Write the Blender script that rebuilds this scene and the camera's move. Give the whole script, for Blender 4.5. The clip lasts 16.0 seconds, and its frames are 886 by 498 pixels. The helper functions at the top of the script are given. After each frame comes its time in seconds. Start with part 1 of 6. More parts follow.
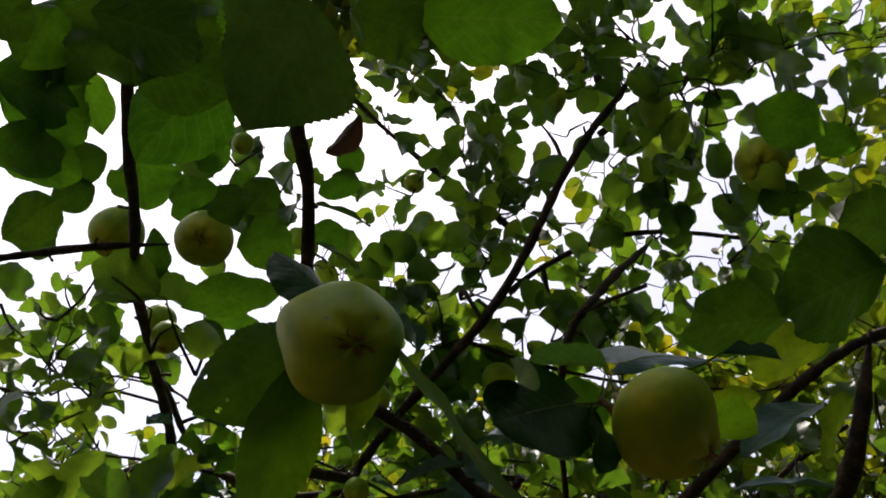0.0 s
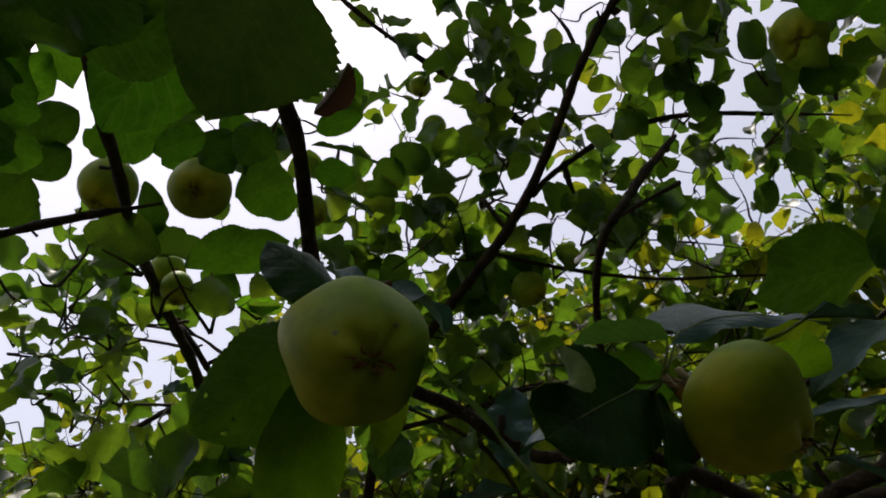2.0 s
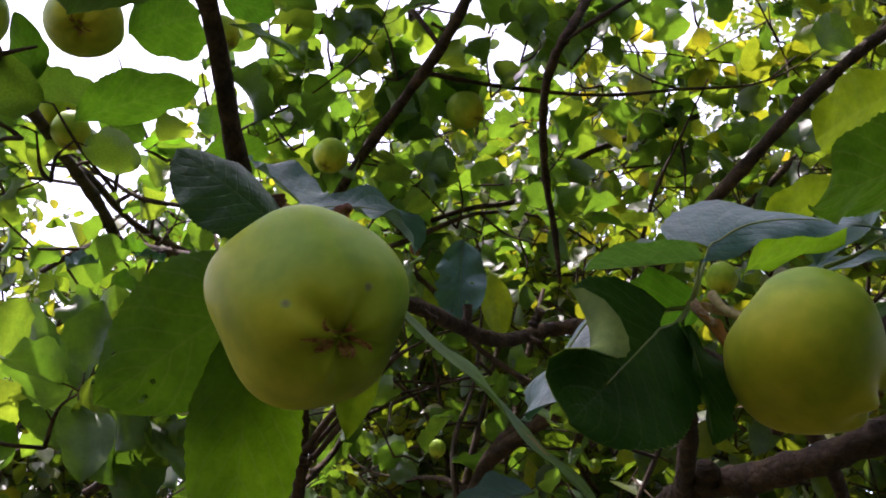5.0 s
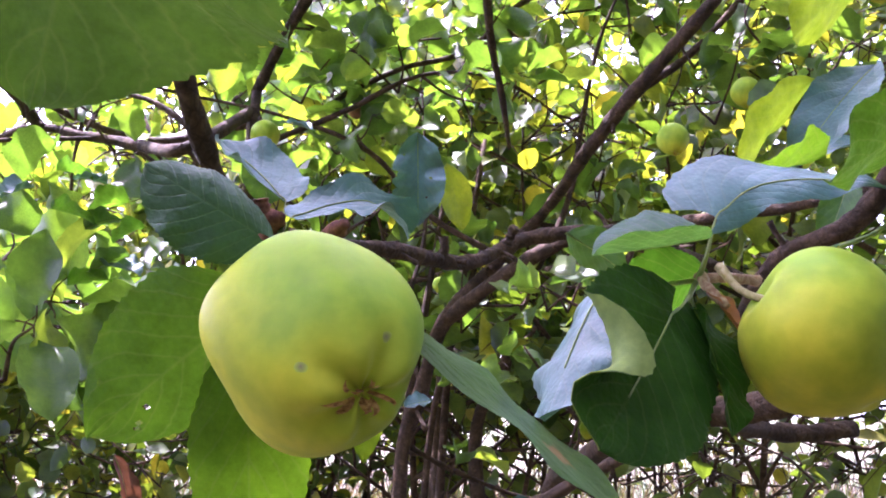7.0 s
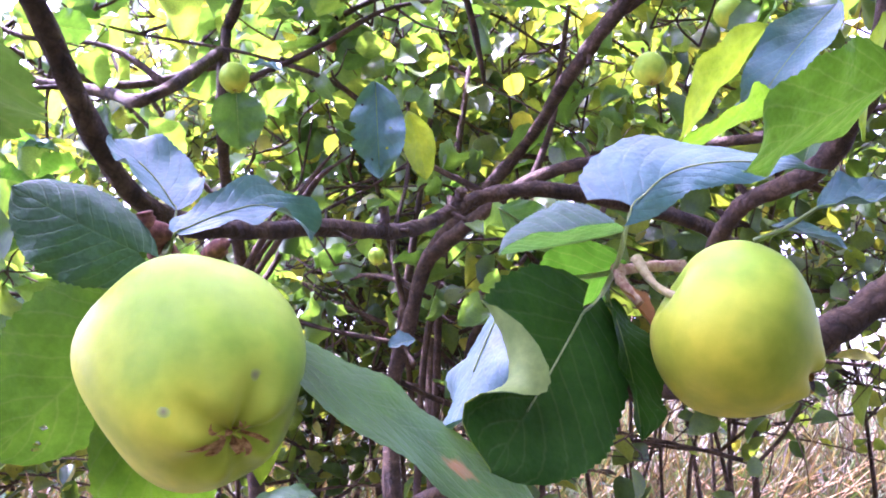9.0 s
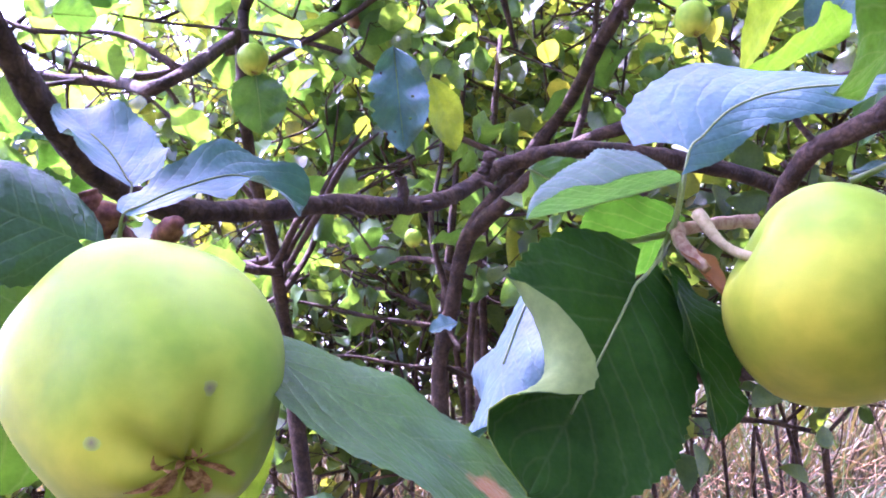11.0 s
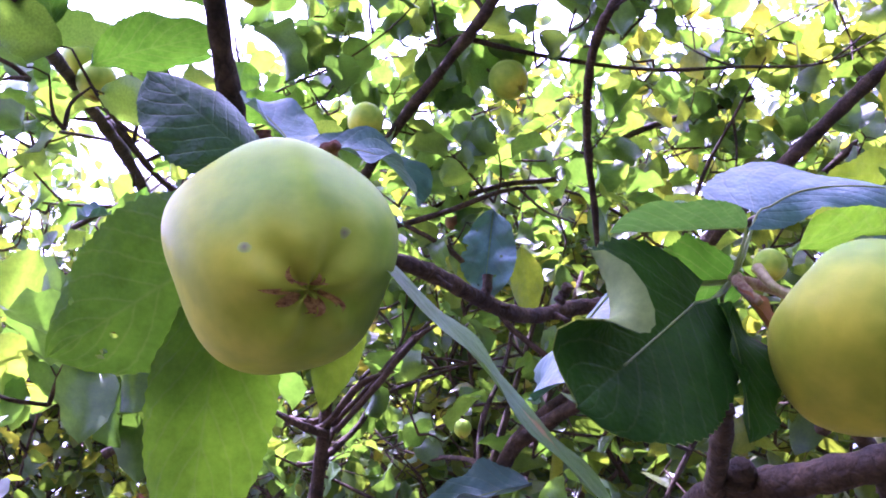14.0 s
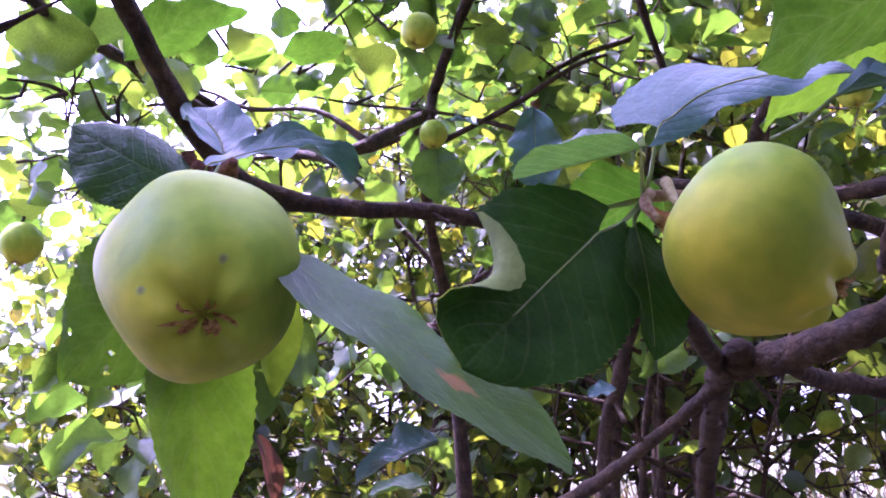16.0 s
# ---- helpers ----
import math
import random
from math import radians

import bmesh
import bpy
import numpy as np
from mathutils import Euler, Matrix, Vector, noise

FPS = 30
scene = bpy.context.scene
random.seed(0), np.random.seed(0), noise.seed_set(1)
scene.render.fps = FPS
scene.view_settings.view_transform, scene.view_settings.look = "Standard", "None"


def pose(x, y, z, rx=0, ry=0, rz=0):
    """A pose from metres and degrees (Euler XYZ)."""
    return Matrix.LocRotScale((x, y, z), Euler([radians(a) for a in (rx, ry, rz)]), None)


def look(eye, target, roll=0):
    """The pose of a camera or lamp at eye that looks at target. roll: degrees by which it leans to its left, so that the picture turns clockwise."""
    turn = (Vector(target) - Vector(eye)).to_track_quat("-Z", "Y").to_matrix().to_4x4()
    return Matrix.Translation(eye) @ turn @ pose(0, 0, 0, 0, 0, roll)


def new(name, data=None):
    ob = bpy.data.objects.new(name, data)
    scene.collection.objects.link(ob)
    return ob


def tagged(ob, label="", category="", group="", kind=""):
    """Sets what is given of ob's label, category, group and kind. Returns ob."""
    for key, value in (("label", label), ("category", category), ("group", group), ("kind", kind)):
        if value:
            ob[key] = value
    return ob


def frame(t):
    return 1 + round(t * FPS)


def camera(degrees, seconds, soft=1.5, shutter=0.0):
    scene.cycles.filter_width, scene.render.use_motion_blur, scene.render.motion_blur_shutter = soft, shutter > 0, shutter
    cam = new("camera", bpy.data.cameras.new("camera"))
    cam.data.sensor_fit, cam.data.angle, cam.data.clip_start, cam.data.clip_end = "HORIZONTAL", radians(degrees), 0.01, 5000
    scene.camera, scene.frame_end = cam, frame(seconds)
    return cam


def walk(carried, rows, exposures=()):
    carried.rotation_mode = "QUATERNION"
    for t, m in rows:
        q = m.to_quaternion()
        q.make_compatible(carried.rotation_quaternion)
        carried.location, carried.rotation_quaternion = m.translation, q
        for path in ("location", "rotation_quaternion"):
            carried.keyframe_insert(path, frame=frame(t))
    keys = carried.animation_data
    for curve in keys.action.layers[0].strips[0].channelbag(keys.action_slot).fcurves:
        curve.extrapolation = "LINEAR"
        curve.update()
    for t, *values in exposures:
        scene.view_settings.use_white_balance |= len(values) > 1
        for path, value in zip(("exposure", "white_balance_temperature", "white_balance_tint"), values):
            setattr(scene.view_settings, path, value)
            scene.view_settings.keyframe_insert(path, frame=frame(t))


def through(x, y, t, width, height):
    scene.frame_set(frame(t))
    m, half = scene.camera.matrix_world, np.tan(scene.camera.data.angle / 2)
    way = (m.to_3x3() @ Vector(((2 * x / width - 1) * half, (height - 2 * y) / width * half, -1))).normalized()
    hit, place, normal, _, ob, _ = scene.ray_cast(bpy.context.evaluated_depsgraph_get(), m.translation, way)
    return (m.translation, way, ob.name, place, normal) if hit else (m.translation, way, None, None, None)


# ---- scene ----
cam = camera(51.78, 16.0, soft=1.9)


def view(x, y, z, yaw, pitch, roll):
    """A camera pose: degrees of heading to the left, tilt up and lean to the left."""
    return pose(x, y, z, 90 + pitch, 0, yaw) @ pose(0, 0, 0, 0, 0, roll)


PATH = [
    (0, view(0.1076, -0.4141, 1.0450, -1.64, 39.76, 17.82)),
    (0.5, view(0.1101, -0.4006, 1.0474, -1.65, 41.18, 20.73)),
    (1, view(0.1145, -0.3835, 1.0707, -1.56, 40.15, 20.08)),
    (1.5, view(0.1035, -0.3841, 1.1053, -2.09, 36.16, 15.77)),
    (2, view(0.0931, -0.3693, 1.1447, -2.61, 32.40, 11.61)),
    (2.5, view(0.0930, -0.3612, 1.1852, -3.20, 29.38, 9.11)),
    (3, view(0.0869, -0.3580, 1.2059, -4.40, 27.56, 7.83)),
    (3.5, view(0.0895, -0.3353, 1.2074, -5.60, 26.33, 7.50)),
    (4, view(0.0871, -0.3213, 1.2233, -7.15, 23.91, 6.73)),
    (4.2, view(0.0799, -0.3126, 1.2270, -7.99, 23.02, 6.61)),
    (6.3, view(0.0400, -0.2614, 1.3021, -15.00, 14.71, 3.53)),
    (6.5, view(0.0320, -0.2639, 1.3081, -15.52, 13.21, 2.44)),
    (7, view(0.0300, -0.2678, 1.3279, -15.90, 9.65, 1.33)),
    (7.5, view(0.0287, -0.2740, 1.3437, -16.17, 7.22, 0.45)),
    (8, view(0.0295, -0.2827, 1.3589, -16.29, 5.78, -0.22)),
    (8.5, view(0.0518, -0.2806, 1.3669, -15.80, 4.90, -0.33)),
    (11, view(0.1053, -0.2016, 1.3672, -12.50, 3.27, -3.67)),
    (11.5, view(0.0947, -0.2069, 1.3594, -11.44, 3.14, -4.56)),
    (12, view(0.0931, -0.2062, 1.3399, -11.29, 6.22, -1.30)),
    (12.5, view(0.0843, -0.1968, 1.3043, -11.96, 11.94, 3.31)),
    (13, view(0.0780, -0.2023, 1.2750, -11.79, 17.30, 8.25)),
    (13.5, view(0.0772, -0.2145, 1.2577, -10.40, 19.71, 10.25)),
    (14, view(0.0902, -0.2327, 1.2610, -7.89, 18.72, 9.82)),
    (14.5, view(0.1213, -0.2599, 1.2917, -4.10, 14.19, 6.47)),
    (15, view(0.1337, -0.2819, 1.3012, -1.52, 10.59, 2.39)),
    (15.5, view(0.1520, -0.2721, 1.2956, 0.01, 10.10, 0.67)),
    (16, view(0.1769, -0.2760, 1.2985, 1.00, 10.09, 0.31)),
]
# seconds, stops, kelvin, tint: the clip's camera opens up as it tilts down, and its white balance drifts to blue
EXPOSURES = [
    (0.0, -0.2, 6350, 18), (0.5, -0.46, 6350, 18), (1.0, -0.56, 6350, 16), (1.5, -0.62, 6350, 15), (2.0, -0.62, 6350, 15), (2.5, -0.5, 6350, 16), (3.0, -0.28, 6300, 19),
    (3.5, 0.06, 6250, 20), (4.2, 0.46, 6200, 25), (6.3, 2.44, 5550, 46), (7.0, 2.84, 5440, 54), (8.0, 3.38, 5270, 60), (8.7, 3.49, 5110, 66), (11.0, 3.5, 4880, 74),
    (12.5, 3.38, 4880, 75), (14.5, 2.66, 4920, 78), (16.0, 2.55, 5030, 80),
]
walk(cam, PATH, EXPOSURES)

# ---- world and sun ----
SUN_ELEVATION, SUN_AZIMUTH = radians(62), radians(-40)  # azimuth to the right of straight ahead
world = bpy.data.worlds.new("sky")
scene.world = world
world.use_nodes = True
wn = world.node_tree.nodes
sky = wn.new("ShaderNodeTexSky")
sky.sky_type, sky.sun_disc = "NISHITA", False
sky.sun_elevation, sky.sun_rotation = SUN_ELEVATION, SUN_AZIMUTH
sky.air_density, sky.dust_density, sky.ozone_density = 0.8, 6.0, 1.5
wn["Background"].inputs["Strength"].default_value = 0.15
haze = wn.new("ShaderNodeMix")  # thin bright haze that whitens the whole sky
haze.data_type, haze.blend_type = "RGBA", "ADD"
haze.inputs[0].default_value, haze.inputs[7].default_value = 1.0, (3.3, 3.4, 3.5, 1)
world.node_tree.links.new(sky.outputs[0], haze.inputs[6])
world.node_tree.links.new(haze.outputs[2], wn["Background"].inputs["Color"])

sun = new("sun", bpy.data.lights.new("sun", "SUN"))
sun.data.energy, sun.data.angle, sun.data.color = 4.6, radians(0.53), (1.0, 0.93, 0.8)
sun_way = Vector((math.sin(SUN_AZIMUTH) * math.cos(SUN_ELEVATION), math.cos(SUN_AZIMUTH) * math.cos(SUN_ELEVATION), math.sin(SUN_ELEVATION)))
sun.matrix_world = look(sun_way * 30, (0, 0, 0))


# ---- materials ----
def material(name):
    mat = bpy.data.materials.new(name)
    mat.use_nodes = True
    nt = mat.node_tree
    nt.nodes.clear()
    out = nt.nodes.new("ShaderNodeOutputMaterial")

    def node(kind, **values):
        n = nt.nodes.new(kind)
        for key, value in values.items():
            if key in n.inputs:
                n.inputs[key].default_value = value
        return n

    def link(a, b):
        nt.links.new(a, b)

    return mat, out, node, link


def ramp(node, link, source, stops):
    n = node("ShaderNodeValToRGB")
    e = n.color_ramp.elements
    while len(e) < len(stops):
        e.new(0.5)
    for el, (at, colour) in zip(e, stops):
        el.position, el.color = at, (*colour, 1)
    link(source, n.inputs[0])
    return n.outputs[0]


def blend(node, link, factor, a, b, mode="MIX"):
    n = node("ShaderNodeMix")
    n.data_type, n.blend_type = "RGBA", mode
    for value, slot in ((factor, 0), (a, 6), (b, 7)):
        if isinstance(value, (int, float)):
            n.inputs[slot].default_value = value
        elif isinstance(value, tuple):
            n.inputs[slot].default_value = (*value, 1)
        else:
            link(value, n.inputs[slot])
    return n.outputs[2]


def maths(node, link, op, *values):
    n = node("ShaderNodeMath")
    n.operation = op
    for slot, value in enumerate(values):
        if isinstance(value, (int, float)):
            n.inputs[slot].default_value = value
        else:
            link(value, n.inputs[slot])
    return n.outputs[0]


def leaf_material(name, stops, through, veined=False, rough=0.45, random_per="island", gloss=0.5, share=0.5, rust=False, coat=0.3, sheen=0.0):
    """A leaf: colour by the leaf, blotches, veins along its own length, and light that passes through the blade."""
    mat, out, node, link = material(name)
    if random_per == "island":
        chance = node("ShaderNodeNewGeometry").outputs["Random Per Island"]
    else:
        chance = node("ShaderNodeObjectInfo").outputs["Random"]
    colour = ramp(node, link, chance, stops)
    coord = node("ShaderNodeTexCoord")
    blotch = node("ShaderNodeTexNoise", Scale=38.0, Detail=4.0)
    link(coord.outputs["Object"], blotch.inputs["Vector"])
    dark = ramp(node, link, blotch.outputs[0], [(0.3, (0.62, 0.66, 0.6)), (0.7, (1.15, 1.1, 1.1))])
    colour = blend(node, link, 0.85, colour, dark, "MULTIPLY")
    speck = node("ShaderNodeTexNoise", Scale=190.0, Detail=5.0, Roughness=0.7)
    link(coord.outputs["Object"], speck.inputs["Vector"])
    fleck = ramp(node, link, speck.outputs[0], [(0.36, (0.72, 0.76, 0.68)), (0.66, (1.22, 1.16, 1.1))])
    colour = blend(node, link, 0.6, colour, fleck, "MULTIPLY")
    lit = blend(node, link, 1.0, colour, through, "MULTIPLY")
    shader = node("ShaderNodeBsdfPrincipled", Roughness=rough)
    shader.inputs["Specular IOR Level"].default_value = gloss
    shader.inputs["Coat Weight"].default_value = coat
    shader.inputs["Coat Roughness"].default_value = 0.42
    shader.inputs["Coat IOR"].default_value = 1.7
    shader.inputs["Sheen Weight"].default_value = sheen
    shader.inputs["Sheen Roughness"].default_value = 0.6
    shader.inputs["Sheen Tint"].default_value = (0.72, 0.84, 1.0, 1)
    glow = node("ShaderNodeBsdfTranslucent")
    if veined:
        uv = node("ShaderNodeSeparateXYZ")
        link(node("ShaderNodeUVMap").outputs[0], uv.inputs[0])
        across = maths(node, link, "ABSOLUTE", uv.outputs[0])
        sway = node("ShaderNodeTexNoise", Scale=45.0, Detail=2.0)
        link(coord.outputs["Object"], sway.inputs["Vector"])
        slant = maths(node, link, "MULTIPLY_ADD", sway.outputs[0], 0.07, maths(node, link, "MULTIPLY_ADD", across, -0.36, uv.outputs[1]))
        wave = maths(node, link, "PINGPONG", maths(node, link, "MULTIPLY", slant, 8.0), 0.5)
        soft_side = ramp(node, link, wave, [(0.0, (1, 1, 1)), (0.10, (0, 0, 0))])
        mid = ramp(node, link, across, [(0.0, (1, 1, 1)), (0.035, (0, 0, 0))])
        vein = blend(node, link, 1.0, soft_side, mid, "LIGHTEN")
        colour = blend(node, link, maths(node, link, "MULTIPLY", vein, 0.11), colour, (0.14, 0.20, 0.07))
        lit = blend(node, link, maths(node, link, "MULTIPLY", vein, 0.26), lit, (0.26, 0.33, 0.06))
        if rust:
            stain = node("ShaderNodeTexNoise", Scale=70.0, Detail=3.0)
            link(coord.outputs["Object"], stain.inputs["Vector"])
            off = maths(node, link, "ABSOLUTE", maths(node, link, "SUBTRACT", uv.outputs[1], 0.58))
            wide = maths(node, link, "MULTIPLY_ADD", across, 0.30, off)
            edge = maths(node, link, "MULTIPLY_ADD", stain.outputs[0], 0.55, wide)
            spot = ramp(node, link, edge, [(0.30, (1, 1, 1)), (0.37, (0, 0, 0))])
            colour = blend(node, link, maths(node, link, "MULTIPLY", spot, 0.9), colour, (0.50, 0.15, 0.08))
        net = node("ShaderNodeTexVoronoi", Scale=420.0)
        link(coord.outputs["Object"], net.inputs["Vector"])
        height = maths(node, link, "MULTIPLY_ADD", vein, -0.2, maths(node, link, "MULTIPLY", net.outputs[0], 0.35))
        quilt = node("ShaderNodeTexNoise", Scale=110.0, Detail=3.0)
        link(coord.outputs["Object"], quilt.inputs["Vector"])
        height = maths(node, link, "MULTIPLY_ADD", quilt.outputs[0], 1.8, height)
        height = maths(node, link, "MULTIPLY_ADD", wave, 0.25, height)
        bump = node("ShaderNodeBump", Strength=0.5, Distance=0.0014)
        link(height, bump.inputs["Height"])
        link(bump.outputs[0], shader.inputs["Normal"])
    link(colour, shader.inputs["Base Color"])
    link(lit, glow.inputs["Color"])
    mix = node("ShaderNodeMixShader")
    mix.inputs[0].default_value = share
    link(shader.outputs[0], mix.inputs[1])
    link(glow.outputs[0], mix.inputs[2])
    link(mix.outputs[0], out.inputs[0])
    return mat


NEAR_GREENS = [(0.0, (0.028, 0.090, 0.012)), (0.5, (0.038, 0.110, 0.015)), (1.0, (0.050, 0.130, 0.016))]
GREENS = [(0.0, (0.030, 0.075, 0.016)), (0.35, (0.045, 0.105, 0.020)), (0.7, (0.065, 0.135, 0.024)), (1.0, (0.10, 0.16, 0.028))]
FAR_GREENS = [(0.0, (0.022, 0.056, 0.013)), (0.4, (0.040, 0.085, 0.016)), (0.78, (0.070, 0.115, 0.018)), (0.95, (0.11, 0.145, 0.020)), (1.0, (0.16, 0.17, 0.025))]
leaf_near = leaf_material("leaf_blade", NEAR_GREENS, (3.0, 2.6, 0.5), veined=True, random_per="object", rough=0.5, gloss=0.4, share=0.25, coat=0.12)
# lit copy of the green blade: skylight through the leaf is put into the material
leaf_lit = leaf_material("leaf_blade_lit", NEAR_GREENS, (2.6, 2.5, 0.3), veined=True, random_per="object", rough=0.5, gloss=0.4, share=0.68, coat=0.0)
leaf_rusty = leaf_material("leaf_blade_rusty", NEAR_GREENS, (3.0, 2.6, 0.5), veined=True, random_per="object", rough=0.42, gloss=0.5, share=0.3, rust=True, coat=0.12, sheen=0.06)
# dim copy of the same blade: shade under the crown is put into the material
leaf_dim = leaf_material("leaf_blade_shaded", NEAR_GREENS, (2.6, 2.2, 0.3), veined=True, random_per="object", rough=0.55, gloss=0.2, share=0.36, coat=0.0)
# sunlit copy: sun shining through the blade is put into a yellower colour
leaf_sun = leaf_material("leaf_blade_sunlit", [(0.0, (0.06, 0.12, 0.012)), (1.0, (0.085, 0.13, 0.012))], (4.2, 3.4, 0.3), veined=True, random_per="object", rough=0.5, gloss=0.4, share=0.7, coat=0.0)
# the sky's blue sheen on upturned leaves is put into this base colour
leaf_blue = leaf_material("leaf_blade_sky_sheen", [(0.0, (0.034, 0.108, 0.105)), (1.0, (0.046, 0.135, 0.135))], (1.6, 1.9, 0.5), veined=True, random_per="object", rough=0.45, gloss=0.5, share=0.12, coat=0.2, sheen=0.2)
# backlit copy: light from behind the leaf is put into its brighter colour
leaf_hang = leaf_material("leaf_blade_backlit", [(0.0, (0.050, 0.125, 0.008)), (1.0, (0.055, 0.130, 0.008))], (3.4, 2.9, 0.2), veined=True, random_per="object", rough=0.5, gloss=0.3, share=0.68, coat=0.0)
leaf_deep = leaf_material("leaf_blade_deep", [(0.0, (0.020, 0.075, 0.007)), (1.0, (0.025, 0.085, 0.008))], (2.4, 2.2, 0.4), veined=True, random_per="object", rough=0.55, gloss=0.12, share=0.14, coat=0.0)
leaf_dusk = leaf_material("leaf_blade_dusky", [(0.0, (0.020, 0.070, 0.022)), (1.0, (0.024, 0.080, 0.026))], (2.4, 2.2, 0.4), veined=True, random_per="object", rough=0.42, gloss=0.35, share=0.12, coat=0.05, sheen=0.06)
leaf_grey = leaf_material("leaf_blade_greyish", [(0.0, (0.050, 0.120, 0.028)), (1.0, (0.055, 0.125, 0.030))], (2.2, 2.0, 0.4), veined=True, random_per="object", rough=0.6, gloss=0.3, share=0.28, coat=0.0, sheen=0.10)
leaf_fresh = leaf_material("leaf_underside_fresh", [(0.0, (0.20, 0.29, 0.07)), (1.0, (0.22, 0.31, 0.08))], (1.5, 1.4, 0.5), random_per="object", rough=0.65, gloss=0.2, share=0.3, coat=0.0)
leaf_bract = leaf_material("withered_bract", [(0.0, (0.42, 0.19, 0.085)), (1.0, (0.50, 0.23, 0.10))], (1.2, 1.1, 0.8), random_per="object", rough=0.7, gloss=0.3, share=0.3, coat=0.0)
# bluish base holds some of the sky's sheen on the upper face
leaf_boat = leaf_material("leaf_blade_boat", [(0.0, (0.036, 0.105, 0.060)), (1.0, (0.042, 0.115, 0.070))], (3.2, 2.7, 0.45), veined=True, random_per="object", rough=0.5, gloss=0.4, share=0.45, coat=0.1, sheen=0.14)
leaf_mid = leaf_material("leaf_blade_small", GREENS, (3.0, 2.7, 0.6), random_per="object", rough=0.45, gloss=0.5, share=0.45, coat=0.15)
leaf_mass = leaf_material("leaf_mass", FAR_GREENS, (3.8, 3.0, 0.45), rough=0.42, gloss=0.45, share=0.48, coat=0.04, sheen=0.02)
leaf_crown = leaf_material("leaf_crown", GREENS, (3.0, 2.7, 0.6), rough=0.45, gloss=0.5, share=0.45, coat=0.2)
leaf_dry = leaf_material("leaf_withered", [(0.0, (0.07, 0.035, 0.022)), (1.0, (0.22, 0.10, 0.05))], (1.4, 1.1, 0.8), random_per="object", rough=0.8, share=0.25)


def bark_material(name, dark, pale, scale):
    """Bark: dark cracks and knots, paler worn plates, fine grain."""
    mat, out, node, link = material(name)
    coord = node("ShaderNodeTexCoord")
    plates = node("ShaderNodeTexNoise", Scale=scale * 0.9, Detail=3.0, Roughness=0.5)
    big = node("ShaderNodeTexNoise", Scale=scale * 2.4, Detail=6.0, Roughness=0.65)
    fine = node("ShaderNodeTexNoise", Scale=scale * 12, Detail=5.0, Roughness=0.7)
    crack = node("ShaderNodeTexVoronoi", Scale=scale * 3.0)
    crack.feature = "DISTANCE_TO_EDGE"
    for n in (plates, big, fine, crack):
        link(coord.outputs["Object"], n.inputs["Vector"])
    half = tuple(0.5 * (a + b) for a, b in zip(dark, pale))
    colour = ramp(node, link, big.outputs[0], [(0.32, dark), (0.52, half), (0.70, pale)])
    worn = ramp(node, link, plates.outputs[0], [(0.36, (0.45, 0.42, 0.40)), (0.64, (1.5, 1.5, 1.5))])
    colour = blend(node, link, 0.9, colour, worn, "MULTIPLY")
    line = ramp(node, link, crack.outputs[0], [(0.0, (0.35, 0.33, 0.32)), (0.10, (1, 1, 1))])
    colour = blend(node, link, 0.6, colour, line, "MULTIPLY")
    speck = ramp(node, link, fine.outputs[0], [(0.34, (0.55, 0.55, 0.55)), (0.64, (1.35, 1.33, 1.3))])
    colour = blend(node, link, 0.7, colour, speck, "MULTIPLY")
    shader = node("ShaderNodeBsdfPrincipled", Roughness=0.85)
    shader.inputs["Specular IOR Level"].default_value = 0.3
    height = maths(node, link, "MULTIPLY_ADD", crack.outputs[0], 0.8, maths(node, link, "ADD", big.outputs[0], plates.outputs[0]))
    height = maths(node, link, "MULTIPLY_ADD", fine.outputs[0], 0.3, height)
    bump = node("ShaderNodeBump", Strength=1.0, Distance=0.0028)
    link(height, bump.inputs["Height"])
    link(bump.outputs[0], shader.inputs["Normal"])
    link(colour, shader.inputs["Base Color"])
    link(shader.outputs[0], out.inputs[0])
    return mat


bark = bark_material("bark", (0.026, 0.0155, 0.008), (0.075, 0.045, 0.021), 42.0)
bark_far = bark_material("bark_weathered", (0.026, 0.0155, 0.007), (0.085, 0.051, 0.022), 35.0)


def dry_material(name, dark, pale, scale):
    """Dry papery tissue of buds, sepals, spurs and stalks: two browns in streaks."""
    mat, out, node, link = material(name)
    coord = node("ShaderNodeTexCoord")
    streak = node("ShaderNodeTexNoise", Scale=scale, Detail=5.0, Roughness=0.65)
    link(coord.outputs["Object"], streak.inputs["Vector"])
    colour = ramp(node, link, streak.outputs[0], [(0.35, dark), (0.66, pale)])
    shader = node("ShaderNodeBsdfPrincipled", Roughness=0.8)
    shader.inputs["Specular IOR Level"].default_value = 0.2
    bump = node("ShaderNodeBump", Strength=0.7, Distance=0.0008)
    link(streak.outputs[0], bump.inputs["Height"])
    link(bump.outputs[0], shader.inputs["Normal"])
    link(colour, shader.inputs["Base Color"])
    link(shader.outputs[0], out.inputs[0])
    return mat


bud_brown = dry_material("bud_scales", (0.07, 0.025, 0.018), (0.20, 0.085, 0.05), 300.0)
calyx_brown = dry_material("dry_sepals", (0.13, 0.050, 0.012), (0.56, 0.32, 0.09), 420.0)


